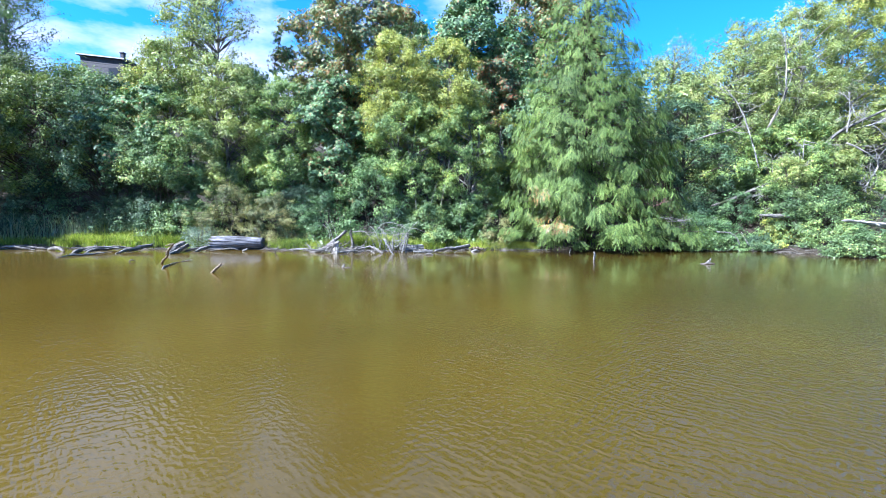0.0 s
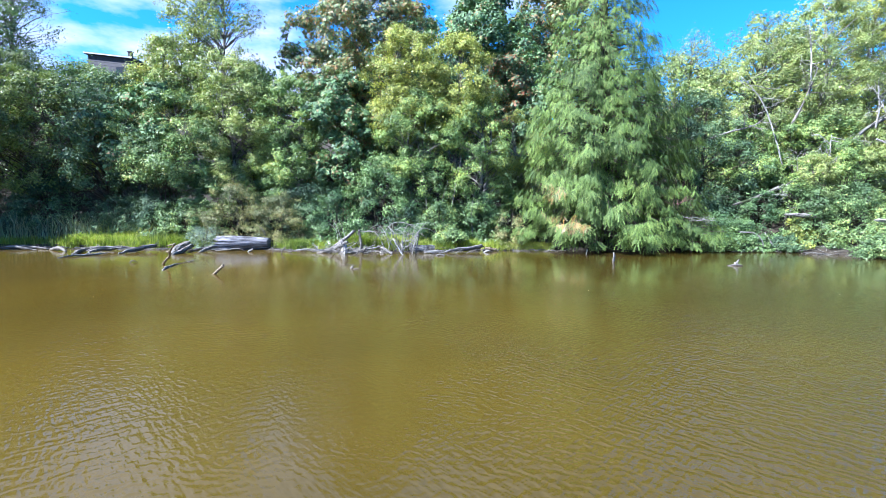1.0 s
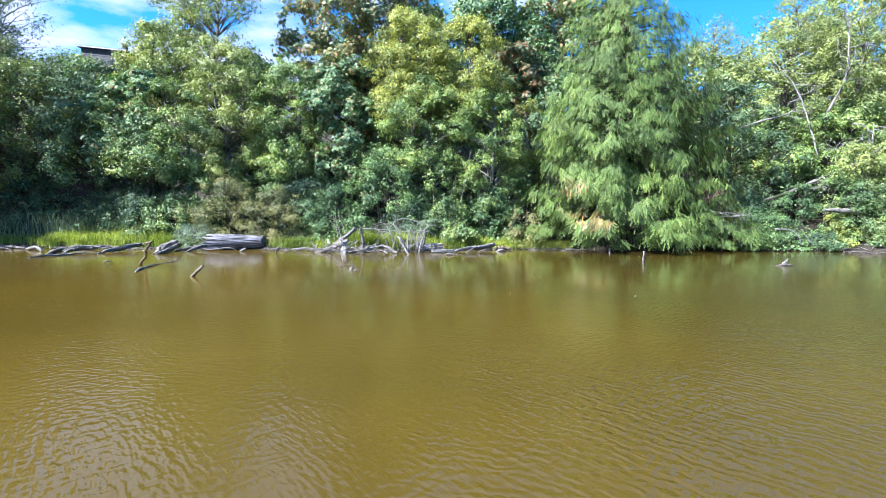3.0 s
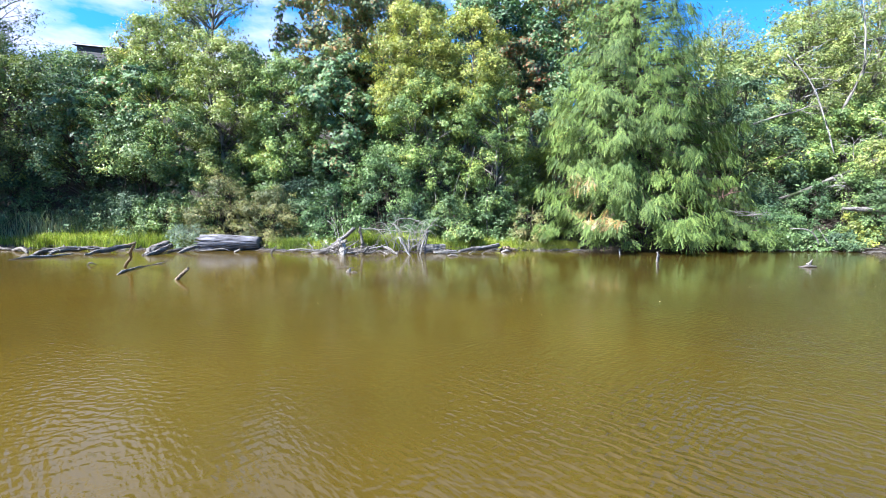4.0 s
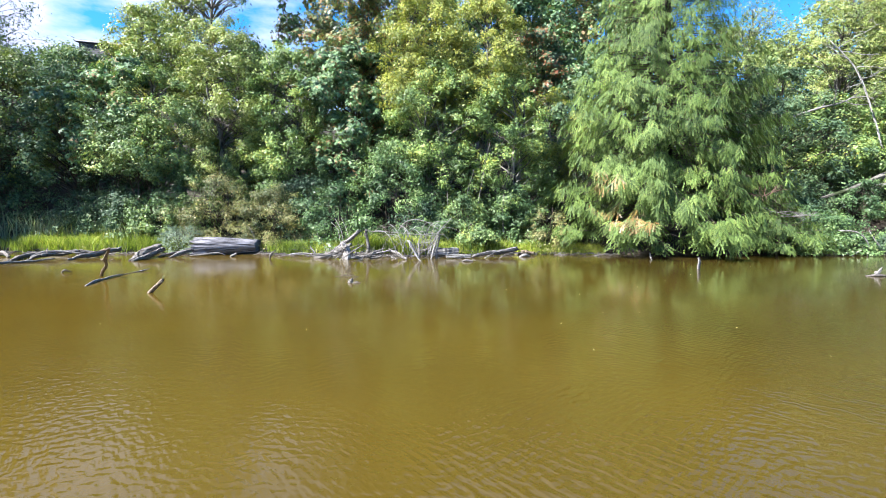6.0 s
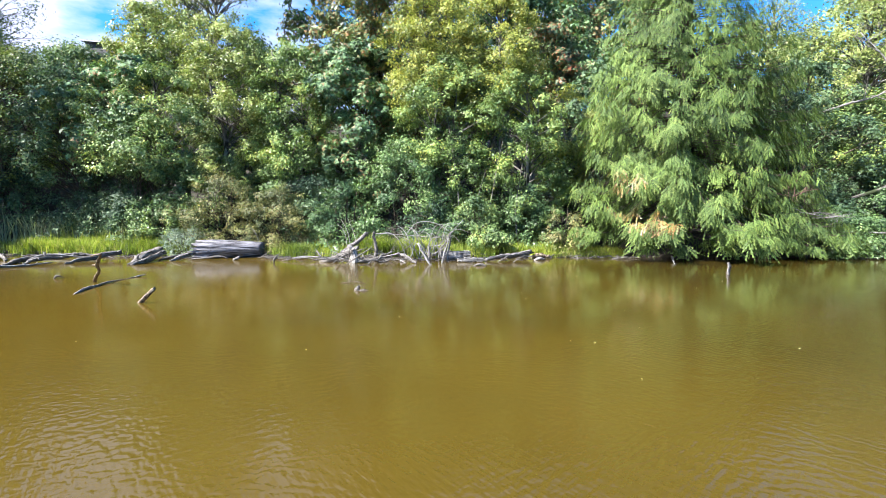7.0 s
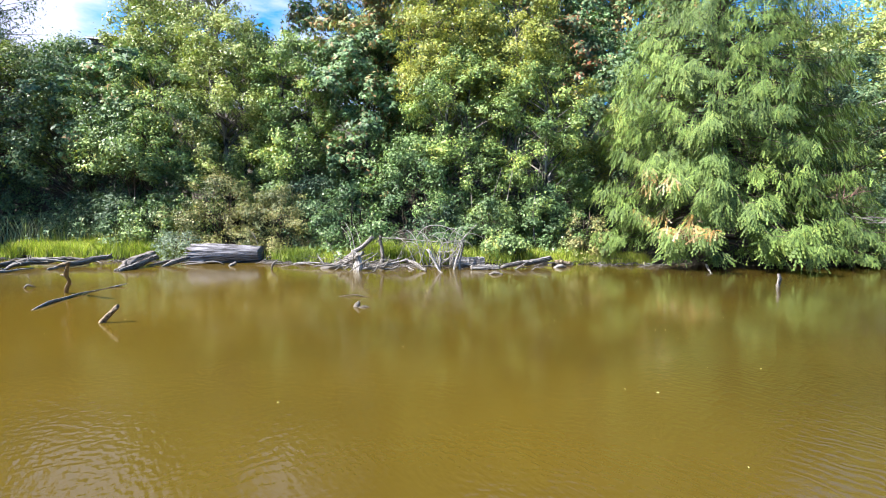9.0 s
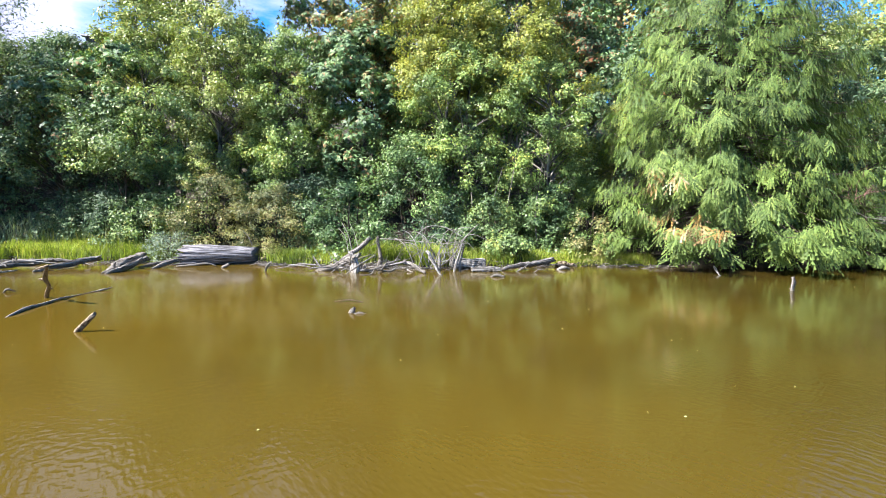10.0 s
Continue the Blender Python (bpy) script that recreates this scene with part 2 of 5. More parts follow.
BARK_WHITE = wood_material("pale_alder_bark", (0.105, 0.099, 0.087), (0.322, 0.310, 0.285), (0.5, 1.5))
BARK_MOSS = wood_material("mossy_pale_bark", (0.04, 0.038, 0.034), (0.155, 0.15, 0.14), (0.5, 1.5), 0.85, (0.022, 0.032, 0.012))
BARK_DARK = wood_material("dark_bark", (0.035, 0.028, 0.022), (0.12, 0.095, 0.075), (0.4, 3.0))
DEAD_WHITE = wood_material("bleached_dead_wood", (0.10, 0.098, 0.092), (0.40, 0.39, 0.375), (0.5, 2.5))
DRIFT = wood_material("grey_driftwood", (0.048, 0.044, 0.040), (0.335, 0.322, 0.305), (0.40, 11.0), worn=0.03)
DRIFT_LOG = wood_material("split_grey_log_wood", (0.058, 0.058, 0.064), (0.275, 0.275, 0.300), (0.40, 28.0), worn=0.02)
DRIFT_DARK = wood_material("wet_dark_driftwood", (0.030, 0.027, 0.024), (0.205, 0.192, 0.176), (0.5, 9.0), 0.8)
DRIFT_PALE = wood_material("bleached_driftwood", (0.075, 0.071, 0.064), (0.42, 0.41, 0.395), (0.45, 7.0), worn=0.03)
BARKY = wood_material("wet_bark", (0.022, 0.017, 0.011), (0.270, 0.217, 0.150), (7.0, 2.5), 0.6)
TWIG = wood_material("grey_twig", (0.104, 0.098, 0.091), (0.273, 0.260, 0.247))
TWIG_RED = wood_material("red_brown_twig", (0.080, 0.044, 0.036), (0.208, 0.128, 0.104))
SOIL = plain_material("leaf_litter_soil", (0.011, 0.009, 0.006), (0.036, 0.028, 0.017), 5.0, 0.95, 0.7, 0.05)
WATER = water_material()
CLADDING = plain_material("grey_blue_cladding", (0.020, 0.021, 0.028), (0.034, 0.035, 0.045), 4.0, 0.7)
FASCIA = plain_material("pale_fascia_paint", (0.24, 0.26, 0.31), (0.32, 0.34, 0.40), 4.0, 0.5, 0.1)
ROOFING = plain_material("dark_roofing", (0.03, 0.03, 0.034), (0.06, 0.06, 0.067), 9.0, 0.9)
GLASS, _n, _l, _b = nodes_of("window_glass")
_b.inputs["Base Color"].default_value = (0.02, 0.025, 0.03, 1)
_b.inputs["Roughness"].default_value, _b.inputs["IOR"].default_value = 0.06, 1.5
FALLEN = leaf_material("fallen_leaf", (0.42, 0.36, 0.16), (0.60, 0.52, 0.28), (0.5, 0.36, 0.14), 0.2)

# ---------------------------------------------------------------- mesh tools


def raw_mesh(name, verts, quads, uv=None, smooth=False):
    me = bpy.data.meshes.new(name)
    verts, quads = np.asarray(verts, np.float32), np.asarray(quads, np.int32)
    me.vertices.add(len(verts))
    me.vertices.foreach_set("co", verts.ravel())
    me.loops.add(quads.size)
    me.loops.foreach_set("vertex_index", quads.ravel())
    me.polygons.add(len(quads))
    me.polygons.foreach_set("loop_start", np.arange(0, quads.size, quads.shape[1], dtype=np.int32))
    if uv is not None:
        layer = me.uv_layers.new(name="UVMap")
        layer.data.foreach_set("uv", np.asarray(uv, np.float32)[quads.ravel()].ravel())
    me.update(calc_edges=True)
    if smooth:
        me.polygons.foreach_set("use_smooth", np.ones(len(quads), bool))
    return me


def mesh_part(name, me, material, parent=None, label=""):
    me.materials.append(material)
    ob = new(name, me)
    if parent is not None:
        ob.parent = parent
    return tagged(ob, label)


def part(name, bm, material, parent=None, label=""):
    me = bpy.data.meshes.new(name)
    bm.to_mesh(me)
    bm.free()
    return mesh_part(name, me, material, parent, label)


def empty(name, x, y, z, label, category, group=""):
    ob = new(name)
    ob.location = (x, y, z)
    ob.empty_display_size = 0.2
    return tagged(ob, label, category, group)


def unit(v):
    return v / np.maximum(np.linalg.norm(v, axis=-1, keepdims=True), 1e-9)


def smooth_line(points, count):
    """A curve through a few points (Catmull-Rom), as count points."""
    p = np.asarray(points, float)
    if len(p) == 2:
        return p[0] + np.linspace(0, 1, count)[:, None] * (p[1] - p[0])
    p = np.vstack([2 * p[0] - p[1], p, 2 * p[-1] - p[-2]])
    t = np.linspace(0, len(p) - 3 - 1e-6, count)
    k, u = t.astype(int), (t % 1)[:, None]
    a, b, c, d = p[k], p[k + 1], p[k + 2], p[k + 3]
    return 0.5 * (2 * b + (c - a) * u + (2 * a - 5 * b + 4 * c - d) * u**2 + (3 * b - a - 3 * c + d) * u**3)


class Tubes:
    """Collects round or rugged tubes into one mesh with u along and v round each."""

    def __init__(self):
        self.v, self.f, self.uv, self.n = [], [], [], 0

    def add(self, line, radii, sides=6, rug=0.0, rng=None, flat=1.0, blunt=True, torn=0.0):
        line = np.asarray(line, float)
        radii = np.interp(np.linspace(0, 1, len(line)), np.linspace(0, 1, len(radii)), radii)
        if blunt:
            line = np.vstack([line[:1], line, line[-1:]])
            radii = np.r_[0.004, radii, 0.002]
        tang = unit(np.gradient(line, axis=0) + 1e-9)
        if blunt:
            tang[0], tang[-1] = tang[1], tang[-2]
        ref = np.array([0, 0, 1.0]) if abs(tang[:, 2].mean()) < 0.8 else np.array([1.0, 0, 0])
        side = unit(np.cross(tang, ref))
        top = np.cross(side, tang)
        ang = np.linspace(0, 2 * np.pi, sides, endpoint=False)
        rr = np.repeat(radii[:, None], sides, 1)
        if rug and rng is not None:
            ridge = rng.normal(0, 1, sides)
            if sides > 16:
                ridge = 1.6 * (np.roll(ridge, 1) + ridge + np.roll(ridge, -1)) / 3
            drift = np.cumsum(rng.normal(0, 0.3, (len(line), sides)), 0)
            drift -= drift.mean(0)
            rr = rr * (1 + rug * (0.75 * ridge[None] + 0.5 * np.tanh(drift) + 0.35 * rng.normal(0, 1, rr.shape)))
        ring = line[:, None] + rr[..., None] * (np.cos(ang)[None, :, None] * side[:, None] + flat * np.sin(ang)[None, :, None] * top[:, None])
        if torn:
            cracks = np.exp(-((ang[None] - rng.uniform(0, 6.283, (4, 1)) + np.pi) % (2 * np.pi) - np.pi) ** 2 / 0.03)      # four open cracks along the piece
            reach = np.clip(1.5 * np.sin(np.linspace(0, 9, len(line))[None] * rng.uniform(0.4, 1.2, (4, 1)) + rng.uniform(0, 6, (4, 1))), 0, 1)
            depth = np.clip((reach[:, :, None] * cracks[:, None, :]).sum(0), 0, 1)
            ring = ring - 0.42 * depth[..., None] * (ring - line[:, None])
            for end, way in ((1, -1), (-2, 1)):
                ring[end] += tang[end] * (way * torn * radii[end] * np.abs(rng.normal(0, 1, sides)))[:, None]
        n, base = len(line), self.n
        i, j = np.meshgrid(np.arange(n - 1), np.arange(sides), indexing="ij")
        j2 = (j + 1) % sides
        q = np.stack([i * sides + j, i * sides + j2, (i + 1) * sides + j2, (i + 1) * sides + j], -1).reshape(-1, 4)
        length = np.r_[0, np.cumsum(np.linalg.norm(np.diff(line, axis=0), axis=1))]
        uv = np.stack(np.broadcast_arrays(length[:, None] + base * 0.37 % 9, ang[None] / 6.283), -1)
        self.v.append(ring.reshape(-1, 3))
        self.f.append(q + base)
        self.uv.append(uv.reshape(-1, 2))
        self.n += n * sides
        return self

    def mesh(self, name, smooth=True):
        return raw_mesh(name, np.vstack(self.v), np.vstack(self.f), np.vstack(self.uv), smooth)


def leaf_mesh(name, pos, axis, normal, length, width, fold=0.25, lobes=1, kite=False):
    """Leaves as folded pointed blades; lobes 3: a palmate leaf of three fingers."""
    axis = unit(axis)
    side = unit(np.cross(axis, normal))
    nrm = np.cross(side, axis)
    length, width = length[:, None], width[:, None]
    v = []
    for turn, ln, wd in ((0, 1.0, 1.0),) if lobes == 1 else ((0, 1.0, 0.75), (0.95, 0.85, 0.7), (-0.95, 0.85, 0.7)):
        a = axis * math.cos(turn) + side * math.sin(turn)
        s = side * math.cos(turn) - axis * math.sin(turn)
        tip = pos + a * length * ln - nrm * length * 0.12
        if kite:
            mid = pos + a * length * ln * 0.45 + nrm * width * fold
            v.append(np.stack([pos, mid - s * width * wd * 0.5, tip, mid + s * width * wd * 0.5], 1))
        else:
            foot = pos + a * length * 0.12
            v.append(np.stack([foot - s * width * wd * 0.5, tip, foot + s * width * wd * 0.5], 1))
    v = np.stack(v, 1).reshape(-1, 3)
    return raw_mesh(name, v, np.arange(len(v)).reshape(-1, 4 if kite else 3))


# ---------------------------------------------------------------- ground and water
SHORE_X = (-90, -45, -32, -26, -22, -19, -14, -11.5, -9, -6.5, -4, -1.5, 1, 4, 8, 12, 15.5, 17.2, 19.5, 24, 60, 120)
SHORE_Y = (-20, 4, 15, 21.5, 24, 24.2, 24.0, 24.0, 24.3, 23.9, 23.6, 24.3, 25.4, 25.7, 25.7, 26.2, 26.8, 24.6, 22.6, 20.5, 12, -10)


def shore(x):
    return np.interp(x, SHORE_X, SHORE_Y)


def ground_z(x, y):
    """Height of the ground: lake bed, low grassy bench, wooded slope, plateau."""
    d = np.asarray(y, float) - shore(x)
    bed = np.maximum(-1.6, 0.35 * d)
    bench = 0.10 + 0.10 * np.minimum(d, 3.0)
    slope = 0.40 * np.clip(d - 3.0, 0, 30) + 0.02 * np.clip(d - 33.0, 0, 200)
    rise = 0.35 * np.clip(np.hypot(np.asarray(x, float), np.asarray(y, float) - 5) - 52, 0, 40) * (np.asarray(y, float) < shore(x))    # the other banks
    return np.where(d < 0, bed + rise, np.minimum(bench, 0.10 + 0.6 * d) + slope)


def build_ground():
    def axis(core0, core1, step, far):
        core = np.arange(core0, core1 + step, step)
        out = np.geomspace(2, far, 26)
        return np.r_[core0 - out[::-1], core, core1 + out]
    xs, ys = axis(-46, 46, 0.8, 2500), axis(10, 62, 0.6, 2500)
    gx, gy = np.meshgrid(xs, ys)
    gz = ground_z(gx, gy)
    rng = np.random.default_rng(5)
    near = (gy > shore(gx) - 0.2) & (gy < 70)
    gz = gz + near * rng.normal(0, 0.035, gz.shape)
    nx, ny = len(xs), len(ys)
    i, j = np.meshgrid(np.arange(ny - 1), np.arange(nx - 1), indexing="ij")
    q = np.stack([i * nx + j, i * nx + j + 1, (i + 1) * nx + j + 1, (i + 1) * nx + j], -1).reshape(-1, 4)
    me = raw_mesh("ground", np.stack([gx, gy, gz], -1).reshape(-1, 3), q, None, True)
    tagged(mesh_part("ground", me, SOIL), "dark leaf-littered soil of the bank and wooded slope", "ground", kind="structure")


build_ground()
bm = bmesh.new()
bmesh.ops.create_grid(bm, x_segments=40, y_segments=40, size=400)
tagged(part("water", bm, WATER), "silty olive-brown pond water with patches of wind ripples", "water", kind="structure")

# ---------------------------------------------------------------- trees and shrubs
PROFILE = {
    "round": lambda u: np.sqrt(np.clip(1 - (2 * u - 1) ** 2, 0, 1)),
    "alder": lambda u: np.clip(1.35 * np.sqrt(np.clip(u, 0, 1)) * (1 - u) ** 0.55 + 0.12, 0, 1),
    "dome": lambda u: np.sqrt(np.clip(1 - u**2.4, 0, 1)),
}


def clump_leaves(rng, centres, radii, outward, count, squash, length, width, hang):
    """Single leaves round the ends of the twigs, facing away from their bough and up to the light."""
    idx = np.repeat(np.arange(len(centres)), count)
    d = unit(rng.normal(0, 1, (len(idx), 3)))
    pos = centres[idx] + d * (radii[idx] * rng.random(len(idx)) ** 0.6 * rng.choice((1.0, 1.0, 1.5), len(idx)))[:, None] * (1, 1, squash)
    normal = unit(0.55 * d + 0.75 * outward[idx] + (0, 0, 0.40) + rng.normal(0, 0.42, d.shape))
    axis = unit(d * (1, 1, 0.3) + rng.normal(0, 0.6, d.shape) - (0, 0, hang))
    axis = unit(axis - normal * (axis * normal).sum(1, keepdims=True))
    size = rng.uniform(0.58, 1.24, len(idx))
    return pos, axis, normal, length * size, width * size


def woody(kind, label, x, y, top, radius, leaf, bark, seed, base=0.15, shape="alder", clumps=200, clump=0.5, per=156,
          length=0.115, width=0.088, stems=1, lean=(0, 0), squash=0.8, hang=0.5, lobes=1, thick=0.14, wispy=0.0, category="tree", group="", low=0.0):
    """A broad-leaved tree or shrub: stems with limbs that reach to leaf clumps, and a crown of single leaves.
    top: height of its top above the water; base: where the crown begins, as a part of the height; wispy: how far the top thins out."""
    rng = np.random.default_rng(seed)
    boughs, sprigs = max(9, int(clumps / 2.2)), 6
    if wispy:
        boughs, sprigs = boughs * 2, 3
    clump, per = clump * 0.70, per / 2.4
    z0 = float(ground_z(x, y)) - 0.08 if not low else low
    tall = top - z0
    thing = empty(kind, x, y, z0, label, category, group)
    # boughs on the crown's outside, most of them towards the light
    bu = rng.random(boughs) ** 0.9
    ang = np.where(rng.random(boughs) < 0.72, rng.uniform(-3.35, 0.21, boughs), rng.uniform(0, 6.283, boughs))
    reach = PROFILE[shape](bu) * radius * (0.36 + 0.64 * rng.random(boughs) ** 0.5)
    lump = 1 + 0.20 * np.sin(3 * ang + seed) * np.sin(7 * bu + seed) + rng.normal(0, 0.14, boughs)
    h = tall * (base + (1 - base) * bu)
    bend = (h / tall)[:, None] ** 1.5 * np.array(lean, float)
    out = np.stack([np.cos(ang), np.sin(ang), np.full(boughs, 0.25) + 0.5 * bu], 1)
    core = np.stack([np.cos(ang) * reach * lump + bend[:, 0], np.sin(ang) * reach * lump + bend[:, 1], h - 0.15], 1)
    size = clump * 1.35 * rng.uniform(0.5, 1.7, boughs) * (1 - 0.25 * bu)
    # each bough carries a cap of leafy sprigs on its upper and outer side, and is bare below
    own = np.repeat(np.arange(boughs), sprigs)
    d = unit(rng.normal(0, 1, (len(own), 3)) + 0.55 * unit(out)[own] + (0, 0, 0.28))
    cen = core[own] + d * (size[own] * rng.uniform(0.35, 1.45, len(own)))[:, None] * (1.1, 1.1, 0.9)
    cen[:, 2] -= 0.22 * np.hypot(*(cen - core[own])[:, :2].T)
    u = bu[own]
    rad = clump * rng.uniform(0.45, 1.35, len(own)) * (1 - 0.2 * u)
    tubes, stem_lines = Tubes(), []
    for s in range(stems):
        a = 6.283 * s / stems + rng.random()
        spread = 0.0 if stems == 1 else radius * 0.35
        foot = np.array([math.cos(a), math.sin(a), 0]) * (0 if stems == 1 else min(0.35, radius * 0.12))
        crest = np.array([lean[0] + math.cos(a) * spread, lean[1] + math.sin(a) * spread, tall * (0.97 if s == 0 else rng.uniform(0.7, 0.95))])
        knee = [foot + (crest - foot) * k + rng.normal(0, 0.02 * tall, 3) * (1, 1, 0) for k in (0.3, 0.55, 0.8)]
        line = smooth_line([foot - (0, 0, 0.3), *knee, crest], 22)
        tubes.add(line, (thick * 1.25, thick, thick * 0.7, thick * 0.4, 0.012), 8 if thick > 0.05 else 5, 0.06, rng)
        stem_lines.append(line)
    for k in range(boughs):
        line = stem_lines[k % stems]
        want = max(0.12 * tall, core[k, 2] - 0.55 * np.hypot(*(core[k, :2])) - 0.3)
        p = line[np.argmin(np.abs(line[:, 2] - want))]
        r0 = thick * 0.34 * (1 - 0.6 * p[2] / tall) + 0.008
        mid = p + (core[k] - p) * 0.5 + (0, 0, 0.08 * np.linalg.norm(core[k] - p))
        tubes.add(smooth_line([p, mid + rng.normal(0, 0.06, 3), core[k]], 6), (r0, r0 * 0.6, 0.007), 4 if thick > 0.05 else 3, blunt=False)
        for q in range(k * sprigs, (k + 1) * sprigs, 1 if wispy else 3 if thick > 0.05 and not group else 6):
            tubes.add([core[k], (core[k] + cen[q]) / 2 + (0, 0, 0.05), cen[q] + d[q] * rad[q] * 0.8], (0.008, 0.005, 0.002), 3, blunt=False)
    mesh_part("trunk", tubes.mesh("trunk"), bark, thing)
    count = np.maximum(3, (per * (rad / rad.mean()) ** 2 * (1 - wispy * u**1.5) * clumps * 2.04 / len(own)).astype(int))
    pos, ax, nm, ln, wd = clump_leaves(rng, cen, rad, d, count, squash, length, width, hang)
    wx, wy = pos[:, 0] + x, pos[:, 1] + y
    ok = pos[:, 2] + z0 > np.maximum(ground_z(wx, wy), 0) + 0.06
    ok &= (pos[:, 1] - lean[1] < 0.12 * radius) | (rng.random(len(pos)) < 0.08)     # fewer leaves on the crowded uphill side
    mesh_part("crown", leaf_mesh("crown", pos[ok], ax[ok], nm[ok], ln[ok], wd[ok], 0.25, lobes), leaf, thing)
    return thing



ALDER_LABEL = "green red alder with small rounded leaves on the slope"
# west end, in the shade of the trees that follow the bank round
woody("willow_tree", "tall willow with thin blue-green leaves and airy top", -31.2, 33.5, 18.5, 4.4, WILLOW, BARK, 11, 0.25, "dome", clumps=430, clump=0.75, per=150, length=0.16, width=0.075, wispy=0.1, stems=3)
woody("willow_tree", "olive-green willow thicket at the shaded bank", -27.5, 30.5, 11.6, 4.4, OLIVE, BARK, 12, 0.06, "dome", clumps=260, clump=0.6, stems=3, length=0.12, width=0.06)
woody("shade_tree", "olive-green leafy tree at the shaded bank", -23.7, 28.6, 9.4, 3.6, OLIVE, BARK_DARK, 13, 0.22, "dome", clumps=240, clump=0.55, stems=3)
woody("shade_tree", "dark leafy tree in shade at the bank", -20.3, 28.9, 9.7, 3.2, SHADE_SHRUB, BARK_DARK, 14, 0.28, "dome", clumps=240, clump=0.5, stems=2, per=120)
woody("maple_tree", "dark maple with large leaves behind the reeds", -17.3, 28.2, 8.9, 2.6, MAPLE, BARK_DARK, 15, 0.35, "dome", clumps=110, clump=0.5, per=105, length=0.2, width=0.15, lobes=3)
woody("maple_tree", "large shading maple on the west bank", -36.0, 17.0, 15.0, 5.8, MAPLE, BARK_DARK, 16, 0.12, "round", clumps=240, clump=1.0, per=90, length=0.32, width=0.22)
woody("maple_tree", "large shading maple on the west bank", -31.0, 22.6, 14.0, 4.6, MAPLE, BARK_DARK, 17, 0.08, "round", clumps=200, clump=0.9, per=90, length=0.3, width=0.2)
woody("maple_tree", "shading maple on the west bank", -28.2, 24.6, 14.2, 3.6, MAPLE, BARK_DARK, 50, 0.1, "round", clumps=105, clump=0.62, per=55, length=0.26, width=0.18)
woody("maple_tree", "shading maple on the west bank", -25.4, 22.9, 15.6, 3.1, MAPLE, BARK_DARK, 51, 0.3, "round", clumps=75, clump=0.7, per=60, length=0.26, width=0.2)
woody("alder_tree", "yellowing alder at the top of the bank", -19.6, 34.0, 13.4, 2.2, ALDER_GOLD, BARK, 18, 0.2, clumps=130, clump=0.5)
woody("alder_tree", "yellow-crowned alder on the bank", -17.2, 29.6, 12.2, 2.1, ALDER_PALE, BARK, 19, 0.3, clumps=160, clump=0.45)
woody("alder_tree", "slender alder with a thin airy top", -16.6, 31.5, 17.0, 2.3, ALDER_PALE, BARK, 20, 0.35, clumps=220, clump=0.5, wispy=0.6, thick=0.10)
woody("alder_tree", "slender alder with a thin airy top", -14.2, 30.2, 16.6, 2.6, ALDER_PALE, BARK, 21, 0.25, clumps=240, clump=0.5, wispy=0.6, thick=0.12)
woody("alder_tree", ALDER_LABEL, -15.4, 27.4, 8.2, 2.3, PALE_SHRUB, BARK, 22, 0.35, "round", clumps=150, clump=0.45, per=225, length=0.092, width=0.070)
woody("alder_tree", ALDER_LABEL, -12.4, 28.4, 10.3, 2.6, ALDER_PALE, BARK, 23, 0.2, clumps=210, clump=0.48, stems=2, per=225, length=0.092, width=0.070)
woody("alder_tree", ALDER_LABEL, -9.7, 28.8, 9.8, 2.8, ALDER, BARK, 24, 0.12, clumps=250, clump=0.46, stems=2, per=225, length=0.092, width=0.070)
woody("slim_maple", "thin young maple with few dark leaves", -10.8, 31.6, 13.2, 0.95, MAPLE, BARK_DARK, 25, 0.5, clumps=42, clump=0.32, per=26, length=0.2, width=0.15, lobes=3, thick=0.06)
# bigleaf maple and its neighbours
woody("maple_tree", "big broadleaf maple with browning leaves at its top", -6.5, 34.0, 18.2, 4.3, MAPLE_TURNED, BARK, 26, 0.2, "dome", clumps=420, clump=0.66, per=112, length=0.19, width=0.14, lobes=3, stems=3, thick=0.16)
woody("maple_tree", "dark blue-green maple with large drooping leaves", -7.0, 29.6, 9.8, 2.5, MAPLE, BARK_DARK, 27, 0.10, "round", clumps=210, clump=0.5, per=96, length=0.19, width=0.14, lobes=3)
woody("maple_tree", "dark blue-green maple with large drooping leaves", -4.4, 32.5, 12.0, 2.5, MAPLE, BARK_DARK, 28, 0.2, "round", clumps=130, clump=0.55, per=96, length=0.19, width=0.14, lobes=3)
woody("alder_tree", "yellow-green alder with two rounded tops", -2.9, 28.6, 11.9, 2.5, ALDER_YELLOW, BARK, 29, 0.46, "alder", clumps=230, clump=0.46, lean=(-0.3, 0), per=225, length=0.092, width=0.070)
woody("alder_tree", "yellow-green alder with two rounded tops", -0.7, 28.9, 11.6, 2.5, ALDER_YELLOW, BARK, 30, 0.46, "alder", clumps=220, clump=0.46, lean=(0.4, 0), per=225, length=0.092, width=0.070)
woody("alder_tree", ALDER_LABEL, -2.5, 27.7, 8.3, 2.5, ALDER, BARK, 31, 0.1, "alder", clumps=230, clump=0.45, stems=3, per=225, length=0.092, width=0.070)
woody("alder_tree", ALDER_LABEL, 0.7, 27.9, 7.9, 2.5, ALDER, BARK, 32, 0.1, "alder", clumps=190, clump=0.45, stems=3, per=225, length=0.092, width=0.070)
woody("maple_tree", "tall dark maple high on the slope", 1.8, 43.0, 20.6, 4.2, MAPLE, BARK_DARK, 33, 0.12, "dome", clumps=330, clump=0.85, per=150, length=0.26, width=0.26)
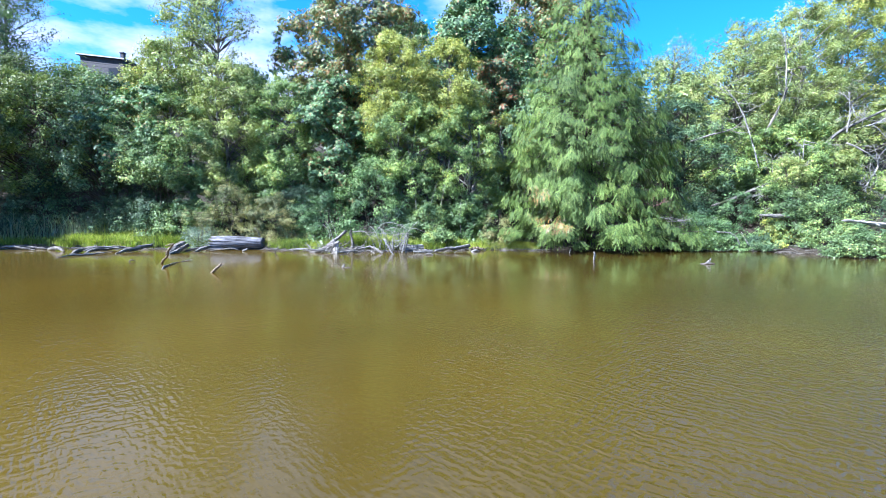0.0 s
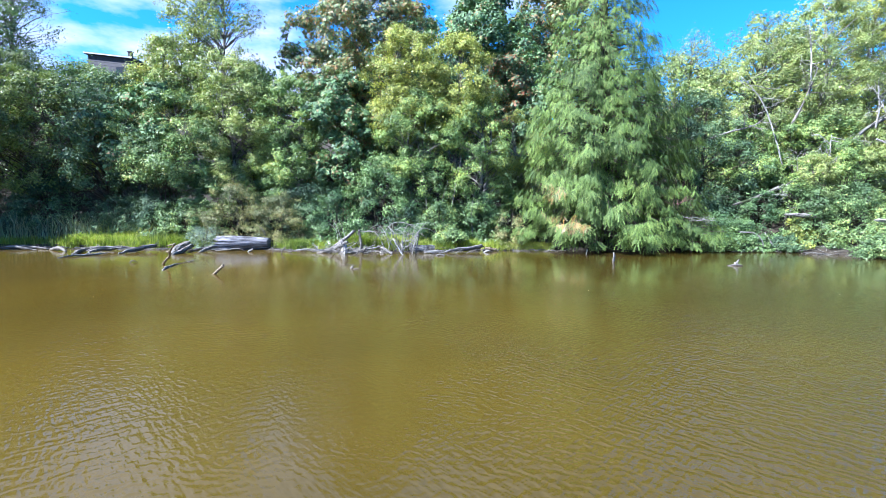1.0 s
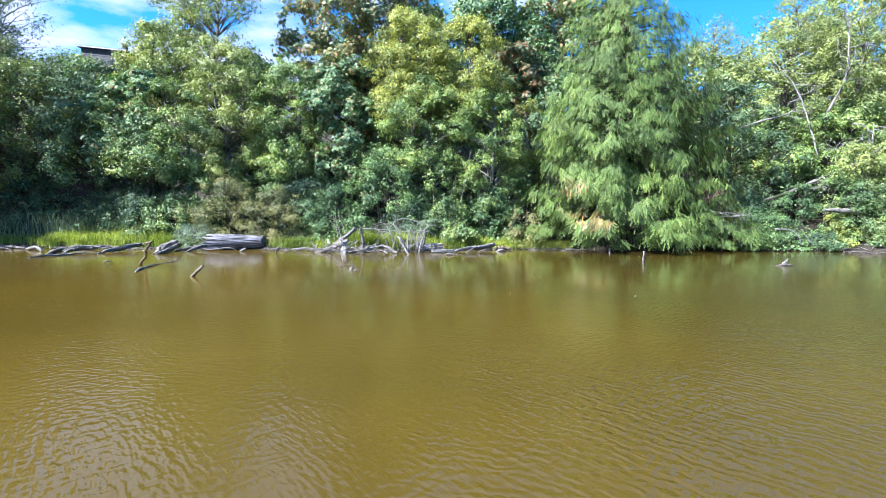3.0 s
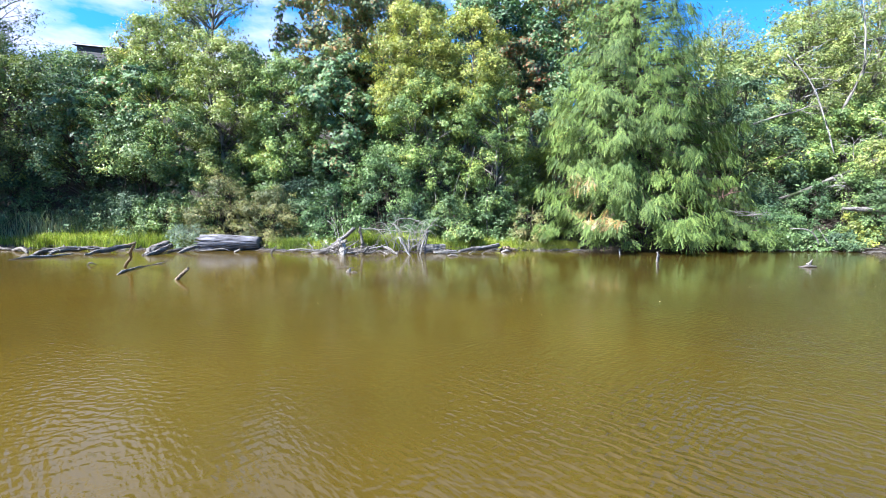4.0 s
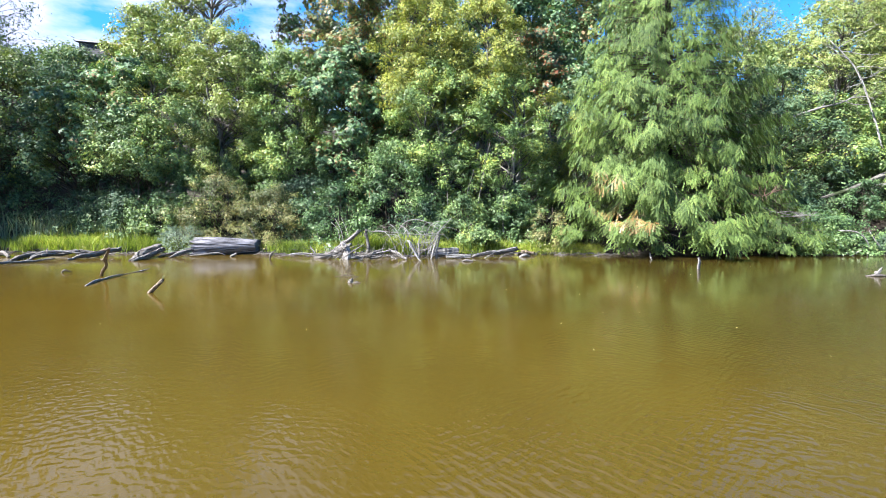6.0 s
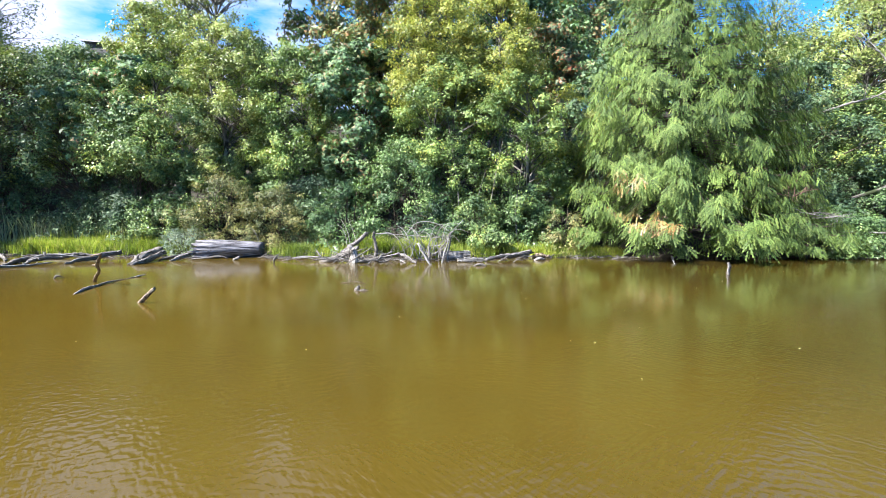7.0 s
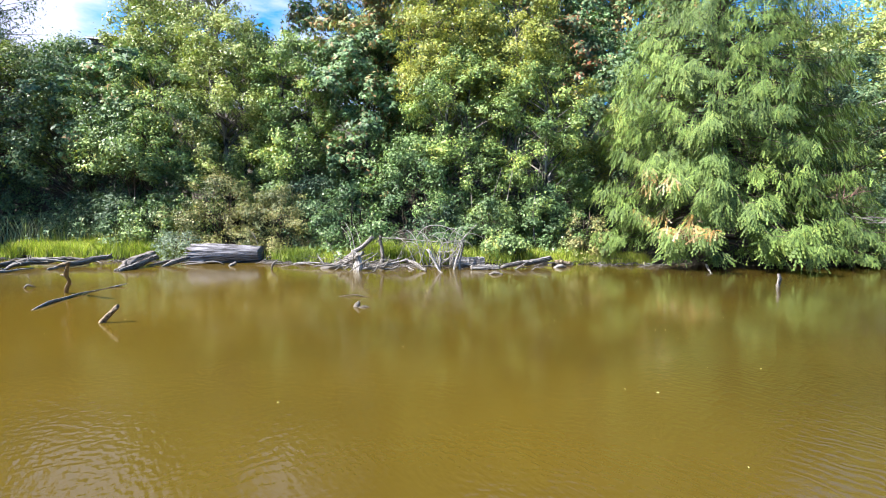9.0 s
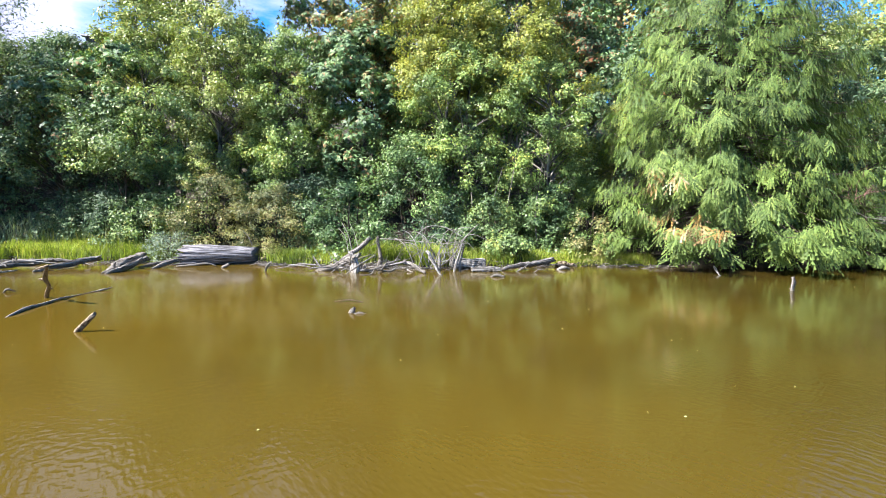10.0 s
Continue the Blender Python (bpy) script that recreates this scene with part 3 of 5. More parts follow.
woody("maple_tree", "tall dark maple with some rusty leaves on the slope", 8.2, 46.5, 22.8, 4.6, MAPLE_TURNED, BARK_DARK, 34, 0.12, "dome", clumps=330, clump=0.85, per=150, length=0.26, width=0.26)
woody("maple_tree", "tall dark maple high on the slope", -3.6, 43.5, 18.3, 3.4, MAPLE, BARK_DARK, 35, 0.15, "dome", clumps=130, clump=0.8, per=87, length=0.26, width=0.2, lobes=3)
woody("vine_maple", "vine maple with dark green and red leaves", 3.3, 38.5, 13.6, 2.6, RED_LEAF, BARK_DARK, 36, 0.25, "round", clumps=120, clump=0.5, per=96, length=0.2, width=0.15, lobes=3)
woody("alder_tree", "browning yellow alder beside the cedar", 3.2, 31.5, 7.9, 1.9, ALDER_YELLOW, BARK, 37, 0.25, "round", clumps=110, clump=0.45)
# east of the cedar
woody("alder_tree", "half-bare grey alder behind the cedar", 16.8, 38.0, 15.0, 3.2, ALDER_PALE, BARK, 38, 0.2, clumps=170, clump=0.6, wispy=0.6, per=90)
woody("alder_tree", "yellowing alder on the slope", 18.6, 32.5, 14.2, 3.0, ALDER_PALE, BARK, 39, 0.2, clumps=220, clump=0.5, wispy=0.35, per=215, length=0.096, width=0.072)
woody("alder_tree", "yellow-green alder with a pale trunk", 21.4, 31.6, 15.0, 3.0, ALDER_PALE, BARK_WHITE, 40, 0.25, clumps=220, clump=0.5, thick=0.15, per=215, length=0.096, width=0.072)
woody("alder_tree", "yellow-green alder with a pale trunk", 25.4, 33.0, 16.6, 3.4, ALDER_YELLOW, BARK_WHITE, 41, 0.15, clumps=230, clump=0.55)
woody("alder_tree", "tall green alder at the east end", 30.5, 35.0, 18.5, 4.0, ALDER_YELLOW, BARK, 42, 0.15, clumps=210, clump=0.65)
woody("alder_tree", "yellow-green alder low on the bank", 26.0, 30.5, 8.8, 3.0, ALDER_PALE, BARK, 43, 0.1, "dome", clumps=190, clump=0.5, stems=2)
woody("alder_tree", ALDER_LABEL, 16.2, 30.3, 7.3, 2.0, ALDER, BARK, 44, 0.3, "round", clumps=150, clump=0.42)
woody("alder_tree", ALDER_LABEL, 20.2, 31.2, 8.0, 2.3, ALDER, BARK, 45, 0.25, "round", clumps=160, clump=0.42)
woody("shade_tree", "dark leafy tree in the shade of the cedar", 13.6, 30.5, 9.0, 2.8, SHADE_SHRUB, BARK_DARK, 46, 0.05, "dome", clumps=210, clump=0.5, stems=3)

# far woods that close the slope behind
for n, (tx, ty, tt, tr, tm) in enumerate(((11.5, 34.0, 10.5, 3.2, SHADE_SHRUB), (13.5, 41.0, 14.0, 3.6, ALDER), (22.0, 39.5, 15.5, 4.0, ALDER_PALE), (29.0, 43.0, 19.0, 4.5, ALDER_PALE),
                                          (36.0, 38.0, 19.0, 4.5, ALDER_PALE), (5.2, 34.5, 9.5, 2.8, SHADE_SHRUB), (-1.0, 35.5, 12.0, 3.2, MAPLE), (-11.5, 35.0, 11.0, 2.8, ALDER),
                                          (-15.0, 36.5, 12.2, 2.8, ALDER), (-24.5, 36.5, 11.6, 3.0, ALDER_YELLOW), (-39.0, 36.0, 18.0, 5.0, WILLOW), (19.5, 35.0, 9.8, 3.0, SHADE_SHRUB), (26.5, 36.5, 12.0, 3.4, ALDER_PALE),
                                          (17.0, 42.0, 14.5, 3.4, ALDER_PALE), (25.0, 41.5, 17.0, 3.8, ALDER_PALE), (22.0, 35.0, 12.5, 3.2, ALDER_PALE), (30.0, 39.0, 16.0, 3.6, ALDER_PALE), (4.8, 40.0, 15.0, 3.4, MAPLE), (-13.3, 32.4, 11.0, 2.4, ALDER), (16.0, 37.0, 12.0, 2.6, ALDER_PALE), (19.0, 38.0, 13.0, 3.0, ALDER_PALE), (24.5, 37.5, 13.5, 3.0, ALDER_PALE), (5.4, 44.5, 20.0, 3.4, MAPLE), (11.5, 44.0, 18.0, 3.4, MAPLE), (9.5, 39.0, 14.0, 3.2, SHADE_SHRUB), (-8.0, 37.5, 14.0, 3.2, MAPLE), (-31.2, 40.0, 13.6, 3.2, WILLOW), (-27.6, 38.5, 12.8, 2.8, ALDER), (-28.0, 31.0, 10.5, 3.5, WILLOW), (-34.0, 30.0, 12.5, 3.8, WILLOW))):
    woody("wood_tree", "leafy tree in the wood behind the bank", tx, ty, tt, tr, tm, BARK_DARK, 200 + n, 0.02, "dome", 110, 0.78, 80, 0.21, 0.165, group="wood behind the bank")


# shrubs along the bank
def shrub(label, x, y, top, radius, leaf, seed, clumps=90, clump=0.33, per=106, length=0.090, width=0.068, shape="dome", base=0.02, low=0.0, **more):
    return woody("shrub", label, x, y, top, radius, leaf, BARK_DARK, seed, base, shape, clumps, clump, per, length, width, stems=4, thick=0.03, category="shrub", group="shrubs along the bank", low=low, **more)


shrub("tan bush with small dry-tinted leaves", -11.9, 26.0, 3.25, 1.6, TAN_SHRUB, 60, 150, 0.36, 150, 0.072, 0.052)
shrub("yellowish tan bush with small leaves", -9.4, 26.1, 2.7, 1.45, TAN_SHRUB, 61, 130, 0.36, 150, 0.072, 0.052)
shrub("silvery blue-green low shrub beside the log", -12.4, 24.35, 1.2, 0.85, SILVER_SHRUB, 62, 70, 0.25, 80, 0.07, 0.03)
shrub("grey-green rounded bush above the bank", -6.3, 25.3, 2.75, 1.35, BLUE_SHRUB, 63, 120)
shrub("blue-green thicket under the maple", -4.3, 27.0, 4.9, 2.0, BLUE_SHRUB, 64, 190, 0.4)
shrub("blue-green thicket under the maple", -8.4, 27.6, 3.4, 1.6, SHADE_SHRUB, 65, 140, 0.38)
shrub("green bush with pale leaves behind the snags", -1.2, 25.9, 2.5, 1.0, PALE_SHRUB, 66, 90)
shrub("dark green bush behind the snags", -2.9, 26.0, 2.4, 1.2, SHADE_SHRUB, 67, 110)
shrub("dark green thicket beside the cedar", 1.2, 27.2, 3.0, 1.4, BLUE_SHRUB, 68, 130)
shrub("low green leafy shrub on the grass", -0.35, 25.2, 1.2, 0.55, PALE_SHRUB, 69, 45, 0.26)
shrub("small bush with pinkish dry leaves", 2.4, 26.6, 2.0, 0.75, TAN_SHRUB, 70, 50)
# dark-leaved shrubs, added to fill hollows that lie in shade
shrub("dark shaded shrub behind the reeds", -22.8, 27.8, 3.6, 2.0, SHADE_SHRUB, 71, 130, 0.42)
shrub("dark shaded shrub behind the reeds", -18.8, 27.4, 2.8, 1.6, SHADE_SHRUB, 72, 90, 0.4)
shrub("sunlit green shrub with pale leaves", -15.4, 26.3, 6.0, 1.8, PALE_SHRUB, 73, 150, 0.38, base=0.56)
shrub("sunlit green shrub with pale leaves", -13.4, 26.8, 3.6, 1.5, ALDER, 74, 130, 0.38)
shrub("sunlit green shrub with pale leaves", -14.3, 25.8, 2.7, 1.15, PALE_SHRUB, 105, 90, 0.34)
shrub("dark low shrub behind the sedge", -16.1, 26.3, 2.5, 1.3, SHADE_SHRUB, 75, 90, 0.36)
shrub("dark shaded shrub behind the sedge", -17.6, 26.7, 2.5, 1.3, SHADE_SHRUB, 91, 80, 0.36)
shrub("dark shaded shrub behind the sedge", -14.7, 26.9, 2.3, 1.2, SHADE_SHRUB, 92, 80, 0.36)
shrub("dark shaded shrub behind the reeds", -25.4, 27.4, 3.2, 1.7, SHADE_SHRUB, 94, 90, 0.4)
# low dark bushes added for the shadow under the bank's bushes
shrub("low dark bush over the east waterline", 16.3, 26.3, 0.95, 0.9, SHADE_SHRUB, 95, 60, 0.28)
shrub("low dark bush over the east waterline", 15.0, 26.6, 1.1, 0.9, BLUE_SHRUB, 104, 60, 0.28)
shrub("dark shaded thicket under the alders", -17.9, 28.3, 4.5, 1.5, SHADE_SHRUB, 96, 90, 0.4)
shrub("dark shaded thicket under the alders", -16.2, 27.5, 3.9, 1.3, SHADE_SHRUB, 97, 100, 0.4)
shrub("leafy alder sprig over the fallen trunk", 20.7, 27.2, 6.3, 0.95, ALDER_PALE, 98, 60, 0.3, base=0.62)
shrub("leafy alder sprig over the fallen trunk", 17.0, 26.9, 4.1, 0.7, ALDER, 99, 40, 0.28, base=0.6)
shrub("leafy alder sprig over the fallen trunk", 17.9, 26.5, 5.1, 0.85, ALDER_PALE, 101, 60, 0.3, base=0.60)
shrub("leafy alder sprig over the fallen trunk", 19.2, 26.4, 5.7, 0.8, ALDER, 102, 50, 0.3, base=0.66)
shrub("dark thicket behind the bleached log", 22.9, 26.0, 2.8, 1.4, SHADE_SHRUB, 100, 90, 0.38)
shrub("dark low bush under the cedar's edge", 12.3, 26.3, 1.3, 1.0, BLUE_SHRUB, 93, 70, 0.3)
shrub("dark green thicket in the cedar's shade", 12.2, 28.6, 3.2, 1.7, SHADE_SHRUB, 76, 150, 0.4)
shrub("low dark green bush over the water", 13.3, 27.0, 1.9, 1.4, BLUE_SHRUB, 78, 150, 0.34)
shrub("bright green bush at the water's edge", 18.0, 26.9, 3.5, 1.5, PALE_SHRUB, 79, 170, 0.36)
shrub("bright green bush at the water's edge", 19.6, 26.6, 3.6, 1.9, PALE_SHRUB, 80, 190, 0.4)
shrub("pale yellow-green alder bush over the fallen trunk", 21.6, 29.4, 6.2, 1.3, ALDER_PALE, 88, 70, 0.32, base=0.45)
shrub("pale yellow-green alder bush over the fallen trunk", 18.6, 28.9, 5.2, 1.2, ALDER, 89, 80, 0.3, base=0.45)
shrub("dark green bush over the foot of the fallen trunk", 15.6, 27.2, 3.3, 0.9, BLUE_SHRUB, 90, 70, 0.3)
shrub("yellowish bush over the dark driftwood", 17.0, 26.6, 1.8, 0.8, ALDER_YELLOW, 81, 60, 0.28)
shrub("bright green bush overhanging the water", 18.3, 22.7, 1.45, 1.6, PALE_SHRUB, 82, 170, 0.32)
shrub("bright green bush overhanging the water", 22.5, 23.0, 3.2, 2.0, PALE_SHRUB, 83, 190, 0.4)
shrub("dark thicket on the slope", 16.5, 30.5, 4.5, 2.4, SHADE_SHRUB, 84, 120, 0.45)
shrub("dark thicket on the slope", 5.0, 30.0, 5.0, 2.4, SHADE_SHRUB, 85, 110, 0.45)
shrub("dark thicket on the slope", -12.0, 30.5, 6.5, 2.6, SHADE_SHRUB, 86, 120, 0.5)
shrub("dark thicket on the slope", 22.5, 30.0, 5.5, 2.6, ALDER, 87, 130, 0.45)


def spray_mesh(name, base, along, face, length, pairs=3):
    """Flat feathered cedar sprays: a midrib that bows down, with a pointed leaflet on both sides of each joint."""
    along, n = unit(along), len(base)
    across = unit(np.cross(along, face))
    w = np.linspace(0, 1, pairs + 1)
    down = np.array([0, 0, -1.0])
    rib = base[:, None] + along[:, None] * (w[None, :, None] * length[:, None, None]) + down * (0.26 * w**2)[None, :, None] * length[:, None, None]
    reach = (np.sin(np.pi * (0.26 + 0.68 * w[:-1])) * 0.28)[None, :, None] * length[:, None, None]
    mid = (rib[:, :-1] + rib[:, 1:]) / 2
    verts = [rib]
    for side in (1, -1):
        verts.append(mid + reach * unit(0.62 * side * across + 0.72 * along + 0.34 * down)[:, None])
    v = np.concatenate(verts, 1)
    k = np.arange(pairs)
    tri = np.concatenate([np.stack([k, k + 1, pairs + 1 + k], 1), np.stack([k + 1, k, 2 * pairs + 1 + k], 1)])
    step = 3 * pairs + 1
    uv = np.zeros((n, step, 2))
    uv[:, :, 0] = np.r_[w, w[:-1] + 0.12, w[:-1] + 0.12]
    return raw_mesh(name, v.reshape(-1, 3), (np.arange(n)[:, None, None] * step + tri[None]).reshape(-1, 3), uv.reshape(-1, 2))


def cedar(x, y, top, seed, limbs=1100, spread=6.1, label="tall green cedar with drooping sprays overhanging the water", stem=0.42, rate=8.4):
    """A western red cedar: drooping limbs with flat hanging sprays down to the water."""
    rng = np.random.default_rng(seed)
    z0 = float(ground_z(x, y)) - 0.1
    tall = top - z0
    thing = empty("cedar_tree", x, y, z0, label, "tree")
    wood = Tubes()
    wood.add(smooth_line([(0, 0, -0.3), (0.1, -0.05, tall * 0.4), (-0.05, 0, tall * 0.75), (0, 0, tall * 0.99)], 30), (stem, stem * 0.8, stem * 0.5, 0.02), 12, 0.08, rng)
    P, A, N, L = [], [], [], []
    for k in range(limbs):
        u = (k + rng.random()) / limbs
        v = 0.05 + 0.945 * u ** 1.08
        h = tall * v
        env = spread * (1 - v) ** 0.70 * min(1.0, 0.86 + 1.6 * v) + 0.12
        a = k * 2.39996 + rng.normal(0, 0.25)
        if math.sin(a) > 0.4 and k % 5:
            continue                         # thinner on the shaded uphill side
        if v < 0.17 and math.sin(11.3 * k) > 0.1:
            continue                         # dark openings between the lowest boughs
        ln = env * rng.uniform(0.58, 1.02) * (1.0 + 0.10 * math.sin(3 * a + 5 * v))
        out = np.array([math.cos(a), 0.84 * math.sin(a), 0])
        tangent = np.array([-math.sin(a), math.cos(a), 0])
        sag = 0.30 * ln * (0.95 - 1.45 * v) * rng.uniform(0.5, 1.5)
        p0 = np.array([0, 0, h])
        line = smooth_line([p0, p0 + out * ln * 0.4 + (0, 0, 0.02 * ln - 0.2 * sag), p0 + out * ln * 0.75 - (0, 0, sag), p0 + out * ln - (0, 0, sag * rng.uniform(0.6, 1.1))], 14)
        line[:, 2] = np.maximum(line[:, 2], 0.42 + 0.9 * abs(math.sin(23.7 * k + 2 * a)) - z0)
        wood.add(line[::3], (0.035 * (1 - v) + 0.008, 0.016, 0.004), 3, blunt=False)
        low = max(0.0, 1 - v * 4.5)                      # the low boughs spread flat, the high ones hang
        m = max(5, int(ln * rate))
        s = np.sqrt(rng.uniform(0.05, 1.0, m))
        q = np.minimum(s * 13, 12.999)
        i = q.astype(int)
        foot = line[i] + (line[np.minimum(i + 1, 13)] - line[i]) * (q - i)[:, None] + rng.normal(0, 0.11, (m, 3))
        hand = rng.choice((-1.0, 1.0), m)
        # branchlets to both sides of the limb, each a flat fan of short sprays
        twig = out * rng.uniform(0.45, 1.0, (m, 1)) + tangent * (hand * rng.uniform(0.25, 1.0, m))[:, None]
        twig[:, 2] -= rng.uniform(0.3, 1.25, m) * (1 - 0.62 * low)
        twig = unit(twig)
        fan = unit(out * (0.85 - 0.35 * low) + (0, 0, 0.65) + rng.normal(0, 0.26, (m, 3)))
        side = unit(np.cross(twig, fan))
        long = rng.uniform(0.16, 0.44, m) * (0.55 + 0.45 * (1 - v)) * min(1.0, 0.5 + 0.25 * ln)
        for w, lean_out in ((0.2, 1), (0.38, -1), (0.56, 1), (0.74, -1), (1.0, 0.1)):
            b = foot + twig * (w * long)[:, None]
            b[:, 2] -= 0.30 * w * w * long
            fd = 0.75 * twig + 0.62 * lean_out * side + rng.normal(0, 0.10, (m, 3))
            fd[:, 2] -= 0.42 - 0.2 * low
            P.append(b)
            A.append(fd)
            N.append(fan + rng.normal(0, 0.12, (m, 3)))
            L.append(long * (0.66 - 0.14 * w) * rng.uniform(0.8, 1.3, m) + 0.03)
    P, A, N, L = np.vstack(P), unit(np.vstack(A)), np.vstack(N), np.concatenate(L)
    g = P + (x, y, z0)
    ok = (g[:, 2] + A[:, 2] * L - 0.26 * L > 0.05) & (g[:, 2] > 0.14)
    hole = np.sin(1.9 * g[:, 0] + 1.3 * g[:, 2]) + np.sin(2.3 * g[:, 1] - 1.7 * g[:, 2] + 1) + np.sin(3.1 * g[:, 2] + 1.1 * g[:, 0])
    ok &= hole > -2.15                       # gaps between the boughs
    dead = np.zeros(len(P), int)
    for q, (cx, cz) in enumerate(((3.95, 2.85), (4.5, 1.95), (4.95, 1.45)), 1):
        dead[(np.hypot((g[:, 0] - cx) / 0.62, (g[:, 2] - cz) / 0.42) < 1) & (g[:, 1] < y - 1.5) & (rng.random(len(P)) < 0.72)] = q
    mesh_part("trunk", wood.mesh("trunk"), BARK_DARK, thing)
    for name, sel, mat, lab in (("crown", ok & (dead == 0), CEDAR, ""), *(("dead_spray", ok & (dead == q), CEDAR_DEAD, "withered rust-brown sprays") for q in (1, 2, 3))):
        if sel.any():
            tagged(mesh_part(name, spray_mesh(name, P[sel], A[sel], N[sel], L[sel]), mat, thing, lab), kind="stuff")
    return thing


cedar(7.2, 27.0, 15.9, 77)
cedar(11.3, 25.6, 2.9, 79, 90, 2.1, "low young cedar with bright drooping boughs at the water", 0.06, 13)


# ---------------------------------------------------------------- grass and reeds


def blades(name, label, x0, x1, depth0, depth1, count, tall, material, seed, width=0.011, bend=0.35, tufts=None, z_off=-0.03):
    """A stand of grass blades between two distances from the waterline; each blade two tapering leaves of quads."""
    rng = np.random.default_rng(seed)
    if tufts:
        tx, td = rng.uniform(x0, x1, tufts), rng.uniform(depth0, depth1, tufts)
        k = rng.integers(0, tufts, count)
        bx, bd = tx[k] + rng.normal(0, 0.13, count), td[k] + rng.normal(0, 0.13, count)
        hgt = tall * rng.uniform(0.55, 1.1, count) * (0.75 + 0.5 * rng.random(tufts))[k]
    else:
        bx, bd = rng.uniform(x0, x1, count), rng.uniform(depth0, depth1, count)
        hgt = tall * rng.uniform(0.55, 1.1, count)
    by = shore(bx) + bd
    bz = np.maximum(ground_z(bx, by), 0.0) + z_off
    a = rng.uniform(0, 6.283, count)
    out = np.stack([np.cos(a), np.sin(a), np.zeros(count)], 1)
    side = np.stack([-np.sin(a), np.cos(a), np.zeros(count)], 1)
    p = np.stack([bx, by, bz], 1)
    bnd = bend * rng.uniform(0.2, 1.3, count)
    rows = []
    for f, w in ((0, 1.0), (0.55, 0.8), (1.0, 0.08)):
        c = p + out * (hgt * bnd * f**2)[:, None] + np.array([0, 0, 1.0]) * (hgt * f * (1 - 0.25 * bnd * f))[:, None]
        ww = width * rng.uniform(0.7, 1.3, count) * w
        rows += [c - side * ww[:, None], c + side * ww[:, None]]
    v = np.stack(rows, 1).reshape(-1, 3)
    b = np.arange(count)[:, None, None] * 6
    q = (b + np.array([[0, 1, 3, 2], [2, 3, 5, 4]])[None]).reshape(-1, 4)
    ob = mesh_part(name, raw_mesh(name, v, q), material)
    return tagged(ob, label, "grass", kind="stuff")


blades("sedge", "bright green sedge along the water's edge", -19.6, -13.0, -0.02, 1.5, 13500, 0.60, GRASS, 300, 0.009, 0.6, tufts=170)
blades("sedge", "bright green sedge beside the big log", -13.0, -11.9, -0.05, 0.4, 700, 0.45, GRASS, 301, 0.009, 0.6)
blades("sedge", "short sedge at the far west bank", -27, -19.6, 0.1, 1.4, 2600, 0.45, GRASS, 302, 0.011, 0.5)
blades("sedge", "green sedge behind the debris line", -9.0, -5.2, -0.02, 1.3, 5200, 0.46, GRASS, 303, 0.009, 0.6, tufts=44)
blades("sedge", "tall sedge tufts among the snags", -5.2, -2.2, 0.15, 1.0, 2600, 0.78, GRASS, 304, 0.010, 0.75, tufts=8)
blades("sedge", "lush green grass behind the beams", -2.4, 2.2, -0.05, 1.7, 7600, 0.50, GRASS, 305, 0.009, 0.6, tufts=100)
blades("sedge", "yellowing grass at the cedar's foot", 0.9, 4.6, -0.22, 0.9, 4800, 0.34, GRASS_DRY, 306, 0.009, 0.8)
blades("sedge", "dry sedge stems over the green", -19.0, -12.5, 0.9, 1.8, 420, 1.05, GRASS_DRY, 307, 0.009, 0.3)
blades("reeds", "grey-green cattail reeds in the shade", -24.0, -17.8, 1.5, 2.5, 620, 1.6, REED, 308, 0.018, 0.7)
blades("reeds", "grey-green cattail reeds in the shade", -17.4, -14.4, 1.4, 2.2, 200, 1.4, REED, 309, 0.016, 0.6)

# ---------------------------------------------------------------- driftwood and snags


def drift(name, label, points, radii, material, seed, sides=10, rug=0.10, flat=1.0, count=26, knots=0, group="driftwood along the shore", category="driftwood"):
    """A weathered piece of wood along a few points, with ridges, hollows and broken-off knots."""
    rng = np.random.default_rng(seed)
    origin = np.array(points[0], float)
    line = smooth_line(np.array(points, float) - origin, count)
    big = max(radii)
    long = float(np.linalg.norm(line[-1] - line[0]))
    if big > 0.028 and long > 0.5:
        line = smooth_line(np.array(points, float) - origin, max(count, 30))
        kink = np.cumsum(rng.normal(0, 0.10 * big, line.shape), 0)
        line = line + kink - np.linspace(kink[0], kink[-1], len(line))
        sides, rug, knots, count = max(sides, 12), max(0.8 * rug, 0.10), knots + 1, len(line)
        radii = [max(r, 0.42 * big) if big > 0.06 else r for r in radii]
        radii = np.interp(np.linspace(0, 1, count), np.linspace(0, 1, len(radii)), radii) * (1 + 0.05 * np.sin(np.linspace(0, rng.uniform(8, 20), count) + rng.uniform(0, 6)))
    t = Tubes().add(line, radii, sides, rug, rng, flat, torn=0.9 if big > 0.028 else 0.0)
    for _ in range(knots):
        k = rng.integers(3, count - 2)
        d = unit(rng.normal(0, 1, 3) + (0, 0, 0.5))
        r = float(np.interp(k / count, np.linspace(0, 1, len(radii)), radii))
        t.add([line[k], line[k] + d * r * 1.6, line[k] + d * r * 2.4 + rng.normal(0, 0.02, 3)], (r * 0.5, r * 0.38, r * 0.2), 6, 0.1, rng)
    ob = mesh_part(name, t.mesh(name, big < 0.028), material)
    ob.location = origin
    return tagged(ob, label, category, group)


